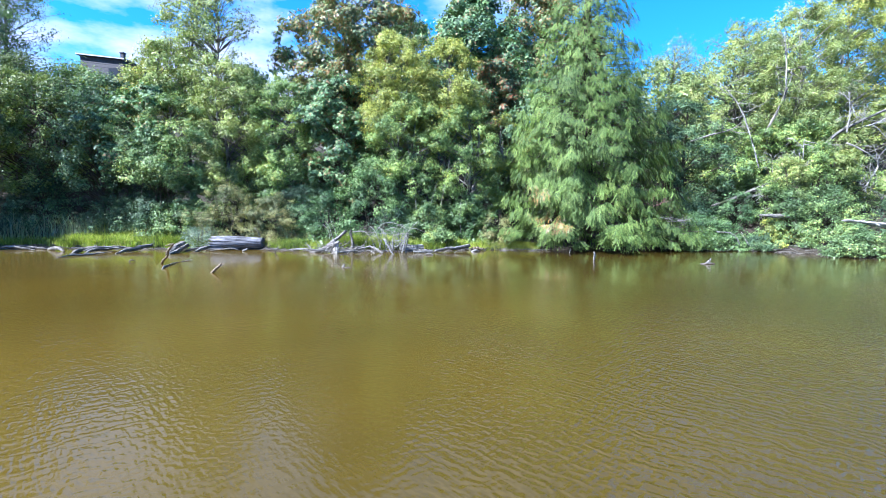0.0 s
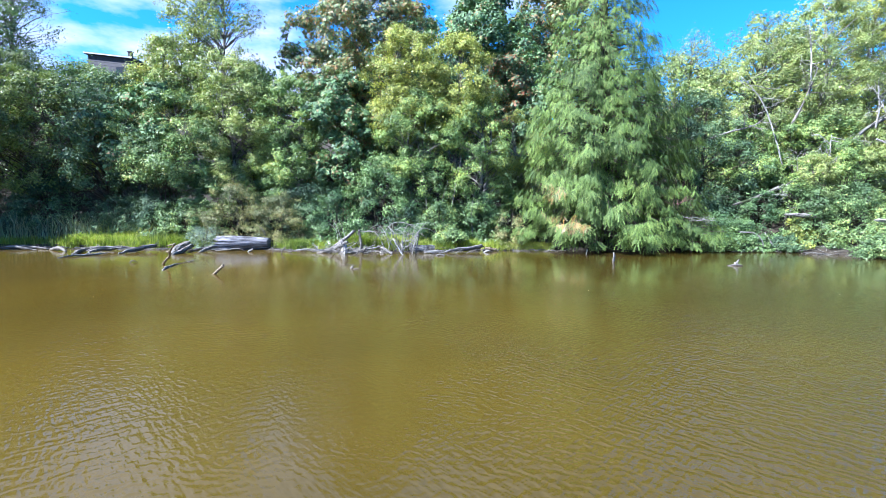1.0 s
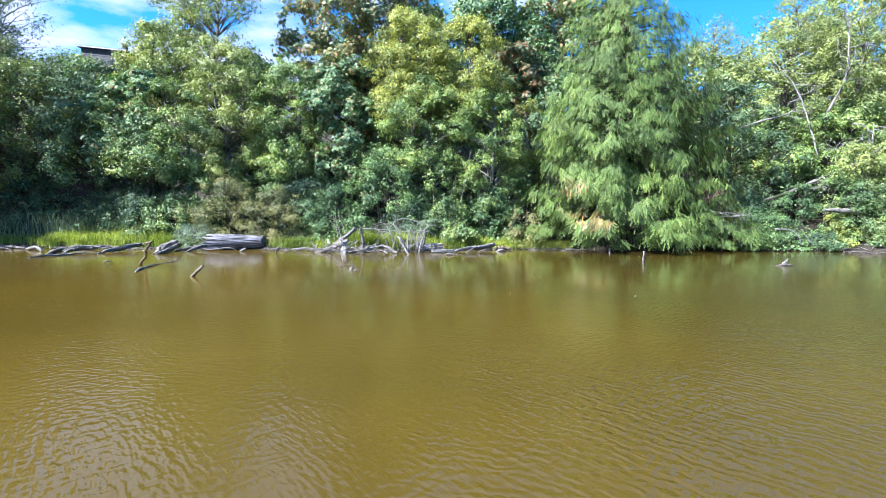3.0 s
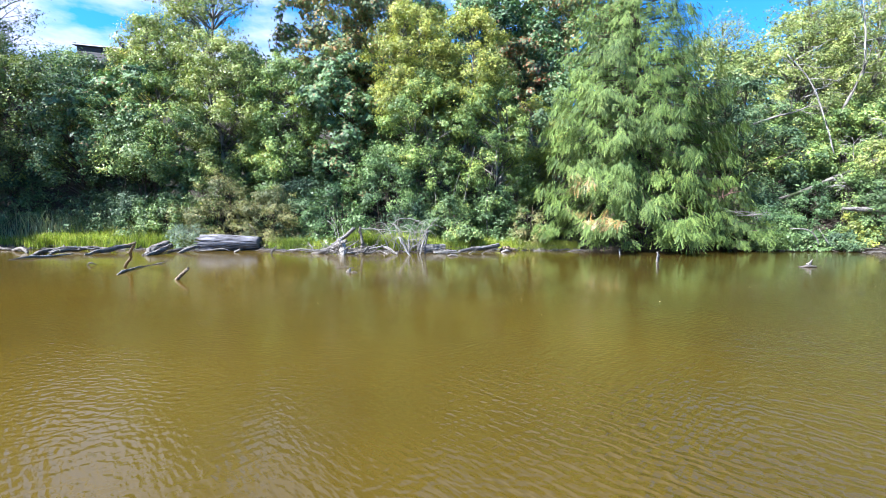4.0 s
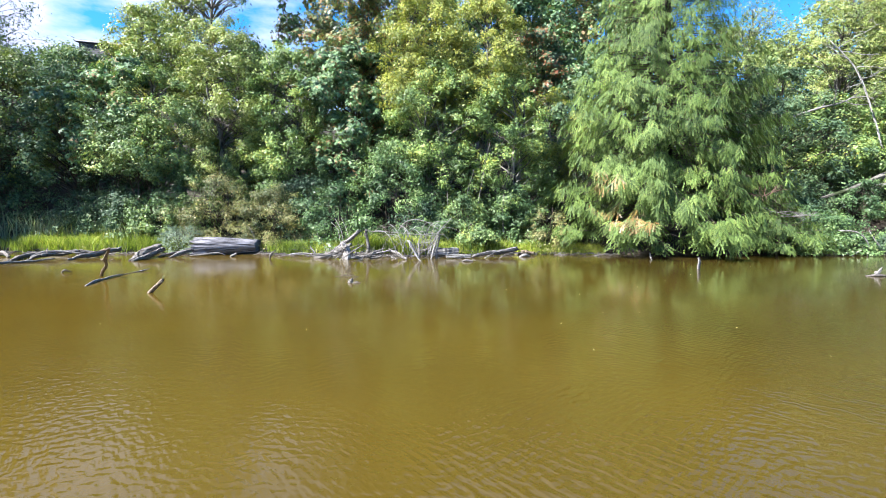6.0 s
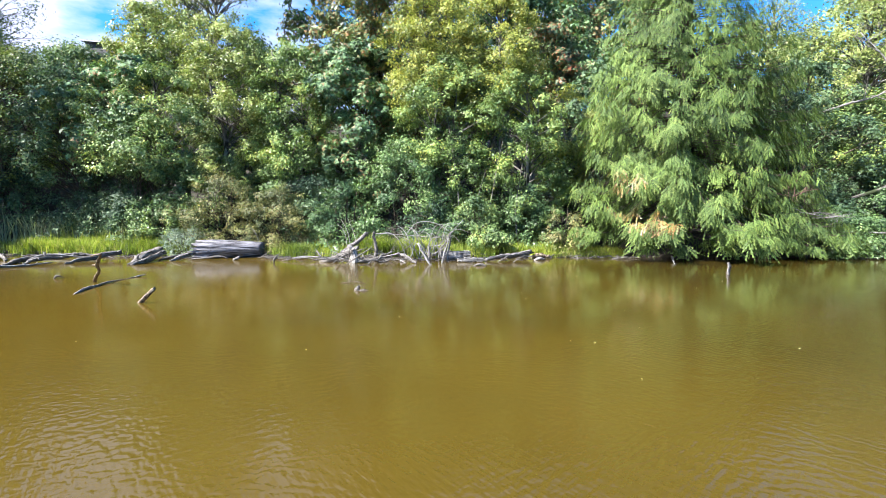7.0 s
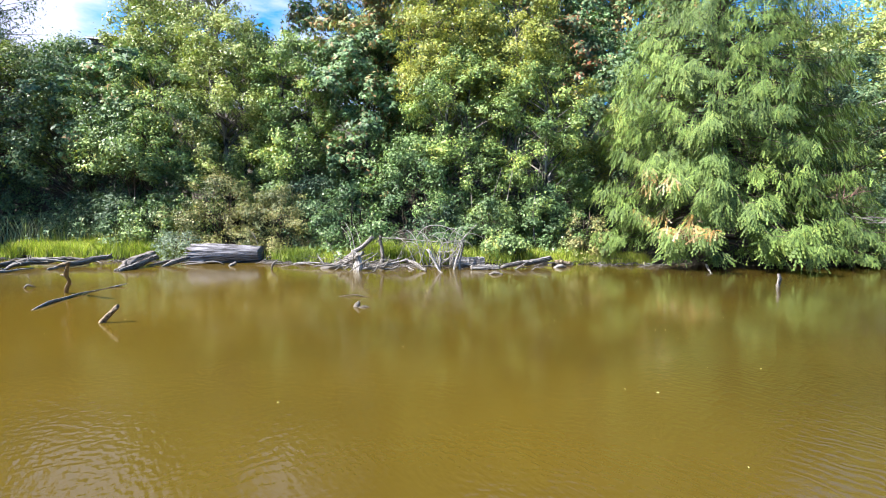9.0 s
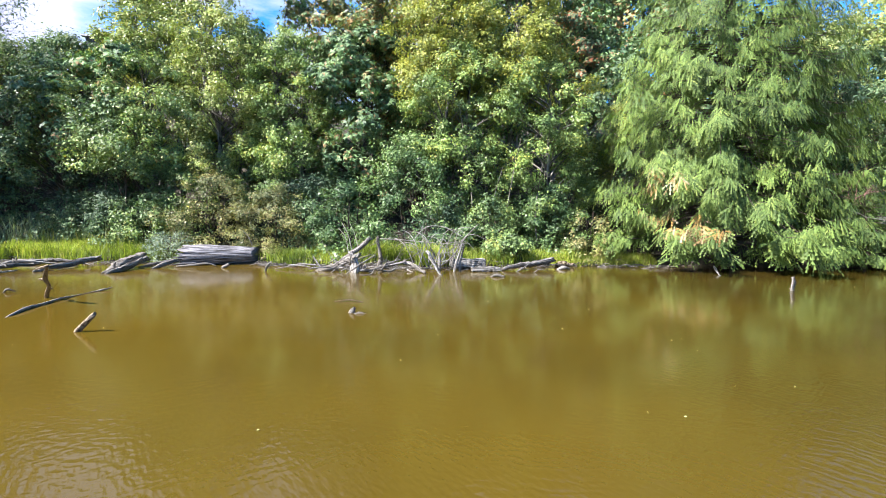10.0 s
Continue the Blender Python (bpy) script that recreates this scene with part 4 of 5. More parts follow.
def twiggery(tubes, rng, start, aim, length, radius, forks=4, depth=2, curl=0.25):
    """A bare branch with forks, added to tubes."""
    aim = unit(np.array(aim, float))
    p, pts = np.array(start, float), [np.array(start, float)]
    for _ in range(5):
        aim = unit(aim + rng.normal(0, curl, 3) * (1, 1, 0.7))
        p = p + aim * length / 5
        pts.append(p)
    line = smooth_line(pts, 12)
    tubes.add(line if depth else line[::2], (radius, radius * 0.65, radius * 0.25), 5 if depth > 1 else 3)
    if depth:
        for _ in range(forks):
            k = rng.integers(3, 11)
            twiggery(tubes, rng, line[k], aim + rng.normal(0, 0.75, 3), length * rng.uniform(0.3, 0.6), radius * 0.5, max(2, forks - 1), depth - 1, curl)


def big_log():
    """The bleached log: a split, fluted trunk with a torn end."""
    rng = np.random.default_rng(400)
    thing = empty("big_log", -11.32, 23.65, 0.0, "large split bleached grey log lying at the waterline", "log", "driftwood along the shore")
    sides, rings = 72, 50
    a, w = np.linspace(0, 2 * np.pi, sides, endpoint=False), np.linspace(0, 1, rings)
    axis = smooth_line([(0, 0, 0.31), (0.65, 0.26, 0.33), (1.3, 0.53, 0.33), (1.92, 0.80, 0.33)], rings)
    rad = np.interp(w, (0, 0.12, 0.4, 1), (0.39, 0.40, 0.36, 0.26))
    turn = a[None] + 0.25 * w[:, None] + 0.10 * np.sin(7 * w[:, None] + 3 * a[None])
    flute = sum(np.sin(k * turn + p) * h for k, p, h in ((3, 0.4, 0.035), (7, 2.0, 0.022), (13, 1.1, 0.016), (23, 4.0, 0.012)))
    for at, deep, start, end in ((3.45, 0.16, 0.0, 1.0), (2.75, 0.09, 0.1, 0.85), (2.2, 0.06, 0.3, 1.0), (1.3, 0.05, 0.0, 0.6)):      # drying cracks along the grain
        gap = np.exp(-(((a[None] - at - 0.12 * np.sin(5 * w[:, None] + at)) / 0.055) ** 2))
        flute = flute - deep * gap * np.clip(12 * (w - start), 0, 1)[:, None] * np.clip(12 * (end - w), 0, 1)[:, None]
    rr = rad[:, None] * (1 + flute + rng.normal(0, 0.008, flute.shape))
    lift = np.zeros((rings, sides, 3))
    lift[..., 0] = -(1 - np.clip(w / 0.2, 0, 1))[:, None] ** 2 * np.abs(rng.normal(0, 0.16, sides))[None] + 0.02 * rng.normal(0, 1, sides)[None] * (w > 0.99)[:, None]
    ring = axis[:, None] + rr[..., None] * np.stack([0 * a, -np.cos(a), 0.95 * np.sin(a)], -1)[None] + lift
    verts = np.vstack([ring.reshape(-1, 3), axis[:1] + (0.06, 0, 0), axis[-1:] - (0.015, 0, 0)])
    i, j = np.meshgrid(np.arange(rings - 1), np.arange(sides), indexing="ij")
    j2 = (j + 1) % sides
    quads = np.stack([i * sides + j, i * sides + j2, (i + 1) * sides + j2, (i + 1) * sides + j], -1).reshape(-1, 4)
    k = np.arange(sides)
    ends = [np.stack([k, np.full(sides, rings * sides), np.full(sides, rings * sides), (k + 1) % sides], 1)[:, [0, 1, 3]],
            np.stack([(rings - 1) * sides + k, (rings - 1) * sides + (k + 1) % sides, np.full(sides, rings * sides + 1)], 1)]
    tris = np.vstack([quads[:, [0, 1, 2]], quads[:, [0, 2, 3]], *ends])
    uv = np.vstack([np.stack(np.broadcast_arrays(2.45 * w[:, None], a[None] / 6.283 + 0 * w[:, None]), -1).reshape(-1, 2), [[0, 0], [2.5, 0]]])
    mesh_part("trunk", raw_mesh("trunk", verts, tris, uv, True), DRIFT_LOG, thing)
    for k in range(7):                       # splintered slabs and root strands at the torn end
        a, z = rng.uniform(-0.35, 0.3), rng.uniform(0.04, 0.5)
        t = Tubes().add(smooth_line([(0.35, a, z), (-0.05, a * 1.1 - 0.05, z * 0.9), (-0.25 - 0.3 * rng.random(), a * 1.2 - 0.12, max(0.02, z * 0.55))], 10), (0.07, 0.06, 0.018), 7, 0.2, rng, 0.6)
        mesh_part("splinter", t.mesh("splinter"), DRIFT_LOG, thing)


big_log()
drift("driftwood_branch", "thin pale branch lying in the shallows", [(-11.2, 22.7, 0.05), (-10.7, 22.75, 0.09), (-10.25, 22.8, 0.14), (-9.95, 22.9, 0.04)], (0.02, 0.035, 0.03, 0.015), DRIFT, 401, 6, 0.1, knots=3)
drift("driftwood_chunk", "short grey wood chunk by the log", [(-9.75, 22.9, 0.02), (-9.6, 22.95, 0.1)], (0.07, 0.06), DRIFT, 402, 8, 0.15, count=8)
drift("bare_sapling", "thin bare curved stem behind the log", [(-9.75, 24.9, 0.2), (-9.7, 24.8, 0.6), (-9.85, 24.8, 0.95), (-10.05, 24.8, 1.15)], (0.02, 0.018, 0.014, 0.008), DRIFT_PALE, 403, 6, 0.05)
drift("split_log", "dark split log end sloping into the water", [(-12.2, 20.9, 0.0), (-12.5, 21.9, 0.16), (-12.85, 23.3, 0.34)], (0.03, 0.14, 0.15, 0.12), DRIFT_DARK, 404, 16, 0.2)
drift("split_log", "grey split log end sloping into the water", [(-12.05, 20.8, 0.0), (-12.15, 21.7, 0.10), (-12.45, 23.0, 0.26)], (0.02, 0.09, 0.11, 0.09), DRIFT, 405, 14, 0.2)
drift("driftwood_log", "pointed grey log at the grass edge", [(-14.4, 20.9, 0.0), (-14.4, 21.8, 0.10), (-14.3, 23.2, 0.22)], (0.02, 0.07, 0.10, 0.09), DRIFT, 406, 12, 0.18)
drift("driftwood_log", "grey log among a tangle of branches", [(-15.4, 20.4, 0.02), (-15.7, 21.3, 0.14), (-15.6, 22.0, 0.09), (-15.5, 22.7, 0.2)], (0.03, 0.08, 0.06, 0.03), DRIFT, 407, 12, 0.2, knots=5)
drift("driftwood_log", "dark log among a tangle of branches", [(-15.9, 20.3, 0.02), (-16.4, 21.4, 0.12), (-16.2, 22.3, 0.18), (-15.6, 23.1, 0.12)], (0.05, 0.09, 0.06, 0.02), DRIFT_DARK, 408, 12, 0.2, knots=4)
drift("driftwood_branch", "curved pale branch among the logs", [(-16.1, 21.3, 0.08), (-15.8, 21.6, 0.24), (-15.2, 22.0, 0.20), (-14.6, 22.5, 0.05)], (0.02, 0.045, 0.035, 0.015), DRIFT_PALE, 416, 8, 0.14, knots=3)
drift("driftwood_branch", "dark branch lying by the sedge", [(-15.0, 22.4, 0.05), (-14.6, 22.6, 0.14), (-14.0, 22.5, 0.08)], (0.02, 0.04, 0.02), DRIFT_DARK, 417, 8, 0.14, knots=3)
drift("driftwood_branch", "long pale branch floating in the shallows", [(-15.3, 18.8, 0.0), (-15.2, 19.4, 0.06), (-15.0, 20.0, 0.04), (-14.6, 20.6, 0.08)], (0.015, 0.04, 0.04, 0.02), DRIFT_PALE, 409, 8, 0.12, knots=3)
drift("driftwood_log", "weathered log at the west shore", [(-22.4, 24.2, 0.04), (-20.9, 23.7, 0.10), (-19.3, 23.2, 0.02)], (0.05, 0.075, 0.03), DRIFT_DARK, 411, 12, 0.2, knots=3)
drift("driftwood_log", "weathered log at the west shore", [(-22.0, 23.0, 0.02), (-20.7, 22.9, 0.12), (-19.4, 22.6, 0.02)], (0.04, 0.06, 0.025), DRIFT, 412, 10, 0.2, knots=3)
drift("driftwood_log", "dark log end at the west shore", [(-18.9, 22.8, 0.05), (-18.2, 22.4, 0.16), (-17.4, 21.8, 0.02)], (0.06, 0.09, 0.03), DRIFT_DARK, 418, 10, 0.2, knots=2)
drift("driftwood_log", "flat dark log against the grass bank", [(-17.6, 23.5, 0.1), (-16.4, 23.3, 0.14), (-15.4, 23.5, 0.1)], (0.04, 0.07, 0.04), DRIFT_DARK, 413, 10, 0.18)
drift("driftwood_stick", "short stick between the logs", [(-12.3, 22.5, 0.02), (-12.0, 22.9, 0.12), (-11.7, 23.3, 0.2)], (0.02, 0.045, 0.04), DRIFT_DARK, 414, 8, 0.16)
drift("driftwood_stick", "short grey root by the big log", [(-11.75, 22.3, 0.0), (-11.6, 22.7, 0.13), (-11.45, 23.1, 0.2)], (0.03, 0.075, 0.05), DRIFT, 415, 10, 0.2)

# small sticks caught along the waterline east of the big log
for k, (stick_label, line, thick_r, wood) in enumerate((
        ("pale bare stick lying along the bank", [(-7.6, 23.0, 0.10), (-7.1, 23.05, 0.14), (-6.4, 23.1, 0.11)], (0.02, 0.026, 0.018), DEAD_WHITE),
        ("short grey stick leaning in the wrack", [(-6.75, 22.95, 0.04), (-6.65, 22.95, 0.22), (-6.8, 23.0, 0.42)], (0.018, 0.02, 0.008), DRIFT),
        ("short grey stick leaning in the wrack", [(-6.5, 22.9, 0.04), (-6.6, 22.9, 0.2), (-6.75, 22.95, 0.34)], (0.02, 0.018, 0.008), DRIFT_PALE),
        ("thin pale stick crossing the wrack", [(-7.9, 22.7, 0.03), (-7.2, 22.75, 0.12), (-6.5, 22.7, 0.04)], (0.012, 0.016, 0.008), DRIFT_PALE),
        ("thin bleached stem arching down from the bush", [(-6.2, 24.2, 1.45), (-5.85, 23.8, 1.0), (-5.6, 23.5, 0.15)], (0.008, 0.012, 0.012), DEAD_WHITE),
        ("thin bleached stem arching down from the bush", [(-6.35, 24.2, 1.3), (-5.95, 23.8, 0.95), (-5.75, 23.5, 0.15)], (0.006, 0.010, 0.010), DEAD_WHITE),
        ("thin bleached stem arching down from the bush", [(-5.95, 24.2, 1.5), (-5.6, 23.8, 0.9), (-5.4, 23.5, 0.15)], (0.006, 0.010, 0.010), DEAD_WHITE),
        ("dark wood chunk in the shallows by the timbers", [(-1.15, 21.6, 0.0), (-1.0, 21.62, 0.05), (-0.78, 21.6, 0.01)], (0.03, 0.045, 0.03), DRIFT_DARK),
        ("thin curled stick at the waterline", [(0.15, 22.9, 0.0), (0.3, 22.95, 0.09), (0.5, 23.0, 0.07)], (0.014, 0.018, 0.008), DRIFT_PALE))):
    drift("driftwood_stick", stick_label, line, thick_r, wood, 640 + k, 7, 0.12, count=14)

# sticks standing in open water
drift("stub", "bark-covered broken stub slanting out of the water", [(-7.06, 14.17, -0.12), (-6.96, 14.18, 0.02), (-6.85, 14.18, 0.13), (-6.73, 14.18, 0.235)], (0.040, 0.042, 0.038, 0.033), BARKY, 420, 12, 0.12, count=20, group="sticks in the water", category="stick")


def upright_stick():
    rng = np.random.default_rng(421)
    t = Tubes().add(smooth_line([(-0.20, 0.20, -0.15), (0.12, -0.10, 0.12), (0.42, -0.36, 0.30), (0.58, -0.60, 0.47), (0.95, -0.92, 0.75)], 26), (0.034, 0.034, 0.028, 0.036, 0.024), 10, 0.2, rng)
    t.add(smooth_line([(0.92, -0.90, 0.73), (0.78, -0.90, 0.70), (0.66, -0.88, 0.67)], 8), (0.03, 0.022, 0.01), 7, 0.1, rng)
    t.add([(0.56, -0.57, 0.45), (0.46, -0.60, 0.46)], (0.03, 0.02), 6, 0.1, rng)
    t.add([(0.26, -0.22, 0.20), (0.37, -0.24, 0.23)], (0.03, 0.015), 6, 0.1, rng)
    ob = mesh_part("upright_stick", t.mesh("upright_stick"), BARKY)
    ob.location = (-10.0, 16.8, 0)
    tagged(ob, "dark upright stick with a broken side arm in the water", "stick", "sticks in the water")


upright_stick()
drift("floating_branch", "long weathered branch half sunk in the water", [(-8.7, 14.4, -0.10), (-8.95, 15.05, -0.02), (-9.19, 15.6, 0.015), (-9.33, 16.05, 0.004), (-9.48, 16.6, 0.012), (-9.62, 17.1, -0.009), (-9.68, 17.5, -0.012), (-9.66, 17.8, 0.01), (-9.56, 18.0, 0.06)], (0.014, 0.022, 0.029, 0.021, 0.021, 0.012, 0.010, 0.022, 0.008), DRIFT_PALE, 422, 10, 0.2, count=44, knots=3, group="sticks in the water", category="stick")
drift("stick", "small dark twig in the water", [(-11.5, 17.3, -0.02), (-11.42, 17.33, 0.07), (-11.3, 17.4, 0.02)], (0.02, 0.03, 0.012), DRIFT_DARK, 423, 6, 0.15, count=10, group="sticks in the water", category="stick")
drift("knob", "pale knob of wood just above the water", [(-3.54, 16.0, -0.05), (-3.53, 16.0, 0.02), (-3.50, 16.0, 0.06), (-3.48, 15.99, 0.09)], (0.045, 0.046, 0.036, 0.016), DRIFT, 424, 8, 0.3, count=7, group="sticks in the water", category="stick")
drift("knob", "dark wet wood beside the pale knob", [(-3.46, 15.93, -0.02), (-3.38, 15.94, 0.012), (-3.28, 15.97, -0.01)], (0.03, 0.026, 0.014), DRIFT_DARK, 425, 8, 0.15, count=10, group="sticks in the water", category="stick")
drift("stick", "thin twig lying on the water", [(-4.2, 17.1, 0.0), (-3.9, 17.15, 0.03), (-3.6, 17.1, 0.0)], (0.008, 0.012, 0.008), DRIFT_DARK, 426, 5, 0.1, count=10, group="sticks in the water", category="stick")
drift("stump", "pale knobbly stump standing in the water", [(5.76, 19.8, -0.1), (5.75, 19.8, 0.08), (5.77, 19.8, 0.2), (5.75, 19.8, 0.31)], (0.042, 0.04, 0.044, 0.03), DRIFT, 427, 10, 0.3, knots=3, group="sticks in the water", category="stick")
drift("stump", "pale rounded stump with a dark foot in the water", [(9.55, 18.35, -0.06), (9.53, 18.35, 0.04), (9.56, 18.34, 0.1), (9.62, 18.33, 0.17)], (0.06, 0.055, 0.05, 0.02), DRIFT_PALE, 428, 9, 0.25, count=10, knots=2, group="sticks in the water", category="stick")
drift("stick", "dark stick lying at the pale stump", [(9.25, 18.3, 0.0), (9.5, 18.28, 0.05), (9.75, 18.3, 0.02)], (0.02, 0.04, 0.02), DRIFT_DARK, 429, 7, 0.12, count=10, group="sticks in the water", category="stick")
drift("stick", "pale slanting stick before the cedar", [(5.8, 23.9, 0.16), (5.6, 23.2, 0.06), (5.45, 22.7, -0.04)], (0.035, 0.03, 0.02), DRIFT_PALE, 430, 7, 0.1, count=12, group="sticks in the water", category="stick")
drift("stick", "small snag of twigs near the bank", [(-8.0, 22.2, -0.03), (-7.95, 22.2, 0.15), (-7.8, 22.25, 0.3)], (0.03, 0.035, 0.012), DRIFT_DARK, 431, 7, 0.12, count=10, knots=4, group="sticks in the water", category="stick")
drift("driftwood_chunk", "pale wood chunk at the waterline", [(1.0, 23.9, 0.0), (1.2, 23.95, 0.07), (1.36, 24.0, 0.02)], (0.05, 0.07, 0.04), DRIFT_PALE, 432, 8, 0.15, count=10)

# thin bare stems that show between the leaves
for k, (sx, sy, tall) in enumerate(((-16.4, 26.5, 4.2), (-16.1, 26.7, 4.6), (-15.7, 26.6, 4.0), (-15.4, 26.9, 4.4), (-17.0, 26.8, 4.5), (-0.45, 26.0, 5.0), (-2.0, 26.2, 6.2), (-3.4, 25.6, 3.2), (-1.1, 25.9, 3.8), (0.6, 26.2, 5.4))):
    drift("bare_sapling", "thin pale alder stem standing among the leaves", [(sx, sy, float(ground_z(sx, sy)) - 0.05), (sx + 0.14 * (-1) ** k, sy, tall * 0.33), (sx + 0.05 * (-1) ** (k // 2), sy, tall * 0.62), (sx + 0.35 * (-1) ** (k // 2), sy - 0.1, tall * 0.92)], (0.028, 0.022, 0.008), BARK, 600 + k, 6, 0.05, group="stems in the thicket", category="sapling")

# the pile of snags and the beams
SNAGS = "snags at the bank"
drift("leaning_log", "bare grey log leaning out of the snag pile", [(-6.2, 22.6, 0.0), (-5.6, 22.75, 0.42), (-4.95, 22.9, 0.97)], (0.095, 0.085, 0.07), DRIFT, 440, 12, 0.08, group=SNAGS, category="snag")
drift("leaning_log", "dark lower log under the leaning one", [(-6.35, 22.5, 0.0), (-5.75, 22.6, 0.22), (-5.2, 22.7, 0.5)], (0.09, 0.11, 0.06), DRIFT_DARK, 441, 10, 0.12, group=SNAGS, category="snag")
drift("post", "upright broken grey post", [(-4.74, 23.5, 0.0), (-4.76, 23.5, 0.5), (-4.80, 23.5, 0.98)], (0.085, 0.06, 0.045), DRIFT_DARK, 442, 10, 0.12, group=SNAGS, category="snag")


def root_mass():
    """A rotten stump with broken stubs, and loose sticks crossing round it."""
    rng = np.random.default_rng(443)
    thing = empty("root_mass", -5.2, 22.25, 0.0, "bleached rotten stump with broken root stubs on the snag pile", "snag", SNAGS)
    t = Tubes().add(smooth_line([(-0.05, 0, -0.05), (0, 0, 0.22), (-0.10, 0.03, 0.45), (-0.2, 0.05, 0.62)], 16), (0.13, 0.12, 0.10, 0.05), 12, 0.28, rng)
    mesh_part("stump", t.mesh("stump"), DRIFT_PALE, thing)
    for k in range(7):
        z, d = rng.uniform(0.1, 0.55), unit(rng.normal(0, 1, 3) * (1, 0.8, 0.5) + (0, -0.2, 0.25))
        p = np.array([-0.15 * z, 0, z])
        t = Tubes().add(smooth_line([p, p + d * 0.16, p + d * rng.uniform(0.2, 0.34) + rng.normal(0, 0.04, 3)], 8), (0.06, 0.045, 0.018), 7, 0.25, rng)
        mesh_part("root", t.mesh("root"), DRIFT_PALE if k % 2 else DRIFT, thing)
    for k in range(22):
        c = np.array([-5.3 + rng.normal(0, 0.55), 22.3 + rng.normal(0, 0.3), 0.03 + abs(rng.normal(0, 0.12))])
        a, lift, ln = rng.uniform(0, 6.283), rng.normal(0.2, 0.35), rng.uniform(0.25, 0.65)
        d = np.array([math.cos(a), 0.6 * math.sin(a), lift]) * ln
        p0, p1 = c - d * 0.6, c + d
        p0[2] = max(p0[2], -0.04)
        p1[2] = max(p1[2], -0.02)
        drift("stick", "loose weathered stick in the snag pile", [p0, (p0 + p1) / 2 + rng.normal(0, 0.05, 3), p1], (0.015, 0.024 + 0.012 * rng.random(), 0.012), (DRIFT, DRIFT_PALE, DRIFT_DARK)[k % 3], 700 + k, 7, 0.15, count=10, group=SNAGS, category="snag")


root_mass()
drift("stick", "pale stick lying across the snag pile", [(-5.1, 22.2, 0.04), (-4.4, 22.4, 0.16), (-3.75, 22.6, 0.30)], (0.035, 0.035, 0.03), DRIFT_PALE, 444, 7, 0.08, group=SNAGS, category="snag")
drift("stick", "thick bent stick at the waterline", [(-3.78, 22.7, 0.28), (-3.45, 22.5, 0.18), (-3.1, 22.2, 0.02)], (0.06, 0.055, 0.04), DRIFT, 445, 9, 0.1, group=SNAGS, category="snag")
drift("plank", "bleached plank leaning into the water", [(-2.55, 21.85, -0.03), (-2.78, 22.0, 0.3), (-3.0, 22.15, 0.64)], (0.05, 0.065, 0.065), DRIFT_PALE, 446, 6, 0.06, 0.5, group=SNAGS, category="snag")
drift("post", "grey forked snag standing in the water", [(-2.30, 22.7, -0.1), (-2.16, 22.7, 0.4), (-2.02, 22.7, 0.86), (-1.95, 22.7, 1.0), (-1.55, 22.75, 1.46)], (0.036, 0.033, 0.028, 0.022, 0.008), DRIFT_PALE, 447, 9, 0.08, group=SNAGS, category="snag")
drift("post", "grey snag beside the forked one", [(-2.10, 22.8, -0.1), (-2.06, 22.8, 0.4), (-1.98, 22.78, 0.85)], (0.045, 0.038, 0.025), DRIFT, 448, 9, 0.08, group=SNAGS, category="snag")
drift("stick", "thin leg propped on the forked snag", [(-2.75, 23.2, 0.12), (-2.45, 23.0, 0.35), (-2.05, 22.75, 0.8)], (0.025, 0.025, 0.02), DRIFT_PALE, 449, 6, 0.06, group=SNAGS, category="snag")
drift("post", "short grey post behind the plank", [(-2.75, 23.0, -0.05), (-2.74, 23.0, 0.3), (-2.72, 23.0, 0.5)], (0.045, 0.04, 0.03), DRIFT, 450, 9, 0.1, count=12, group=SNAGS, category="snag")


def dead_bush(name, label, x, y, z, seed, arcs, spread, tall, material=TWIG):
    rng = np.random.default_rng(seed)
    t = Tubes()
    for k in range(arcs):
        a = rng.uniform(-0.6, 0.6) + (math.pi if k % 2 else 0)
        twiggery(t, rng, rng.normal(0, 0.15, 3) * (1, 1, 0.2), (math.cos(a), 0.4 * math.sin(a), tall), spread * rng.uniform(0.6, 1.1), 0.016, 3, 2, 0.3)
    ob = mesh_part(name, t.mesh(name), material)
    ob.location = (x, y, z)
    return tagged(ob, label, "dead branch", SNAGS)


dead_bush("bare_shrub", "tangle of thin bare grey branches over the grass", -2.9, 23.6, 0.2, 451, 9, 1.3, 0.8, DEAD_WHITE)
dead_bush("bare_shrub", "thin bare twigs beside the leaning log", -4.2, 23.4, 0.15, 452, 6, 1.2, 0.5)
dead_bush("bare_shrub", "bare twigs hanging from the grey-green bush", -6.4, 24.0, 0.15, 453, 6, 0.9, 0.6)
rng = np.random.default_rng(454)
for k in range(15):
    bx, by = -2.7 + rng.normal(0, 0.45), 23.25 + rng.normal(0, 0.15)
    sx, hi, away = (-1) ** k * rng.uniform(0.3, 1.3), rng.uniform(0.75, 1.25), rng.normal(0, 0.2)
    drift("arched_branch", "thin bleached bare branch arching over the grass", [(bx, by, 0.1), (bx + sx * 0.25, by + away * 0.3, 0.1 + hi * 0.75), (bx + sx * 0.6, by + away * 0.6, 0.1 + hi), (bx + sx * 1.15, by + away, 0.1 + hi * rng.uniform(0.6, 1.0))],
          (0.014, 0.012, 0.009, 0.004), DEAD_WHITE, 720 + k, 5, 0.05, count=14, group=SNAGS, category="dead branch")
drift("arched_branch", "thin bleached branch arching over the grass", [(-3.6, 23.1, 0.9), (-3.2, 23.1, 1.34), (-2.6, 23.0, 1.36), (-2.0, 22.9, 1.05)], (0.014, 0.016, 0.014, 0.008), DEAD_WHITE, 456, 6, 0.05, group=SNAGS, category="dead branch")
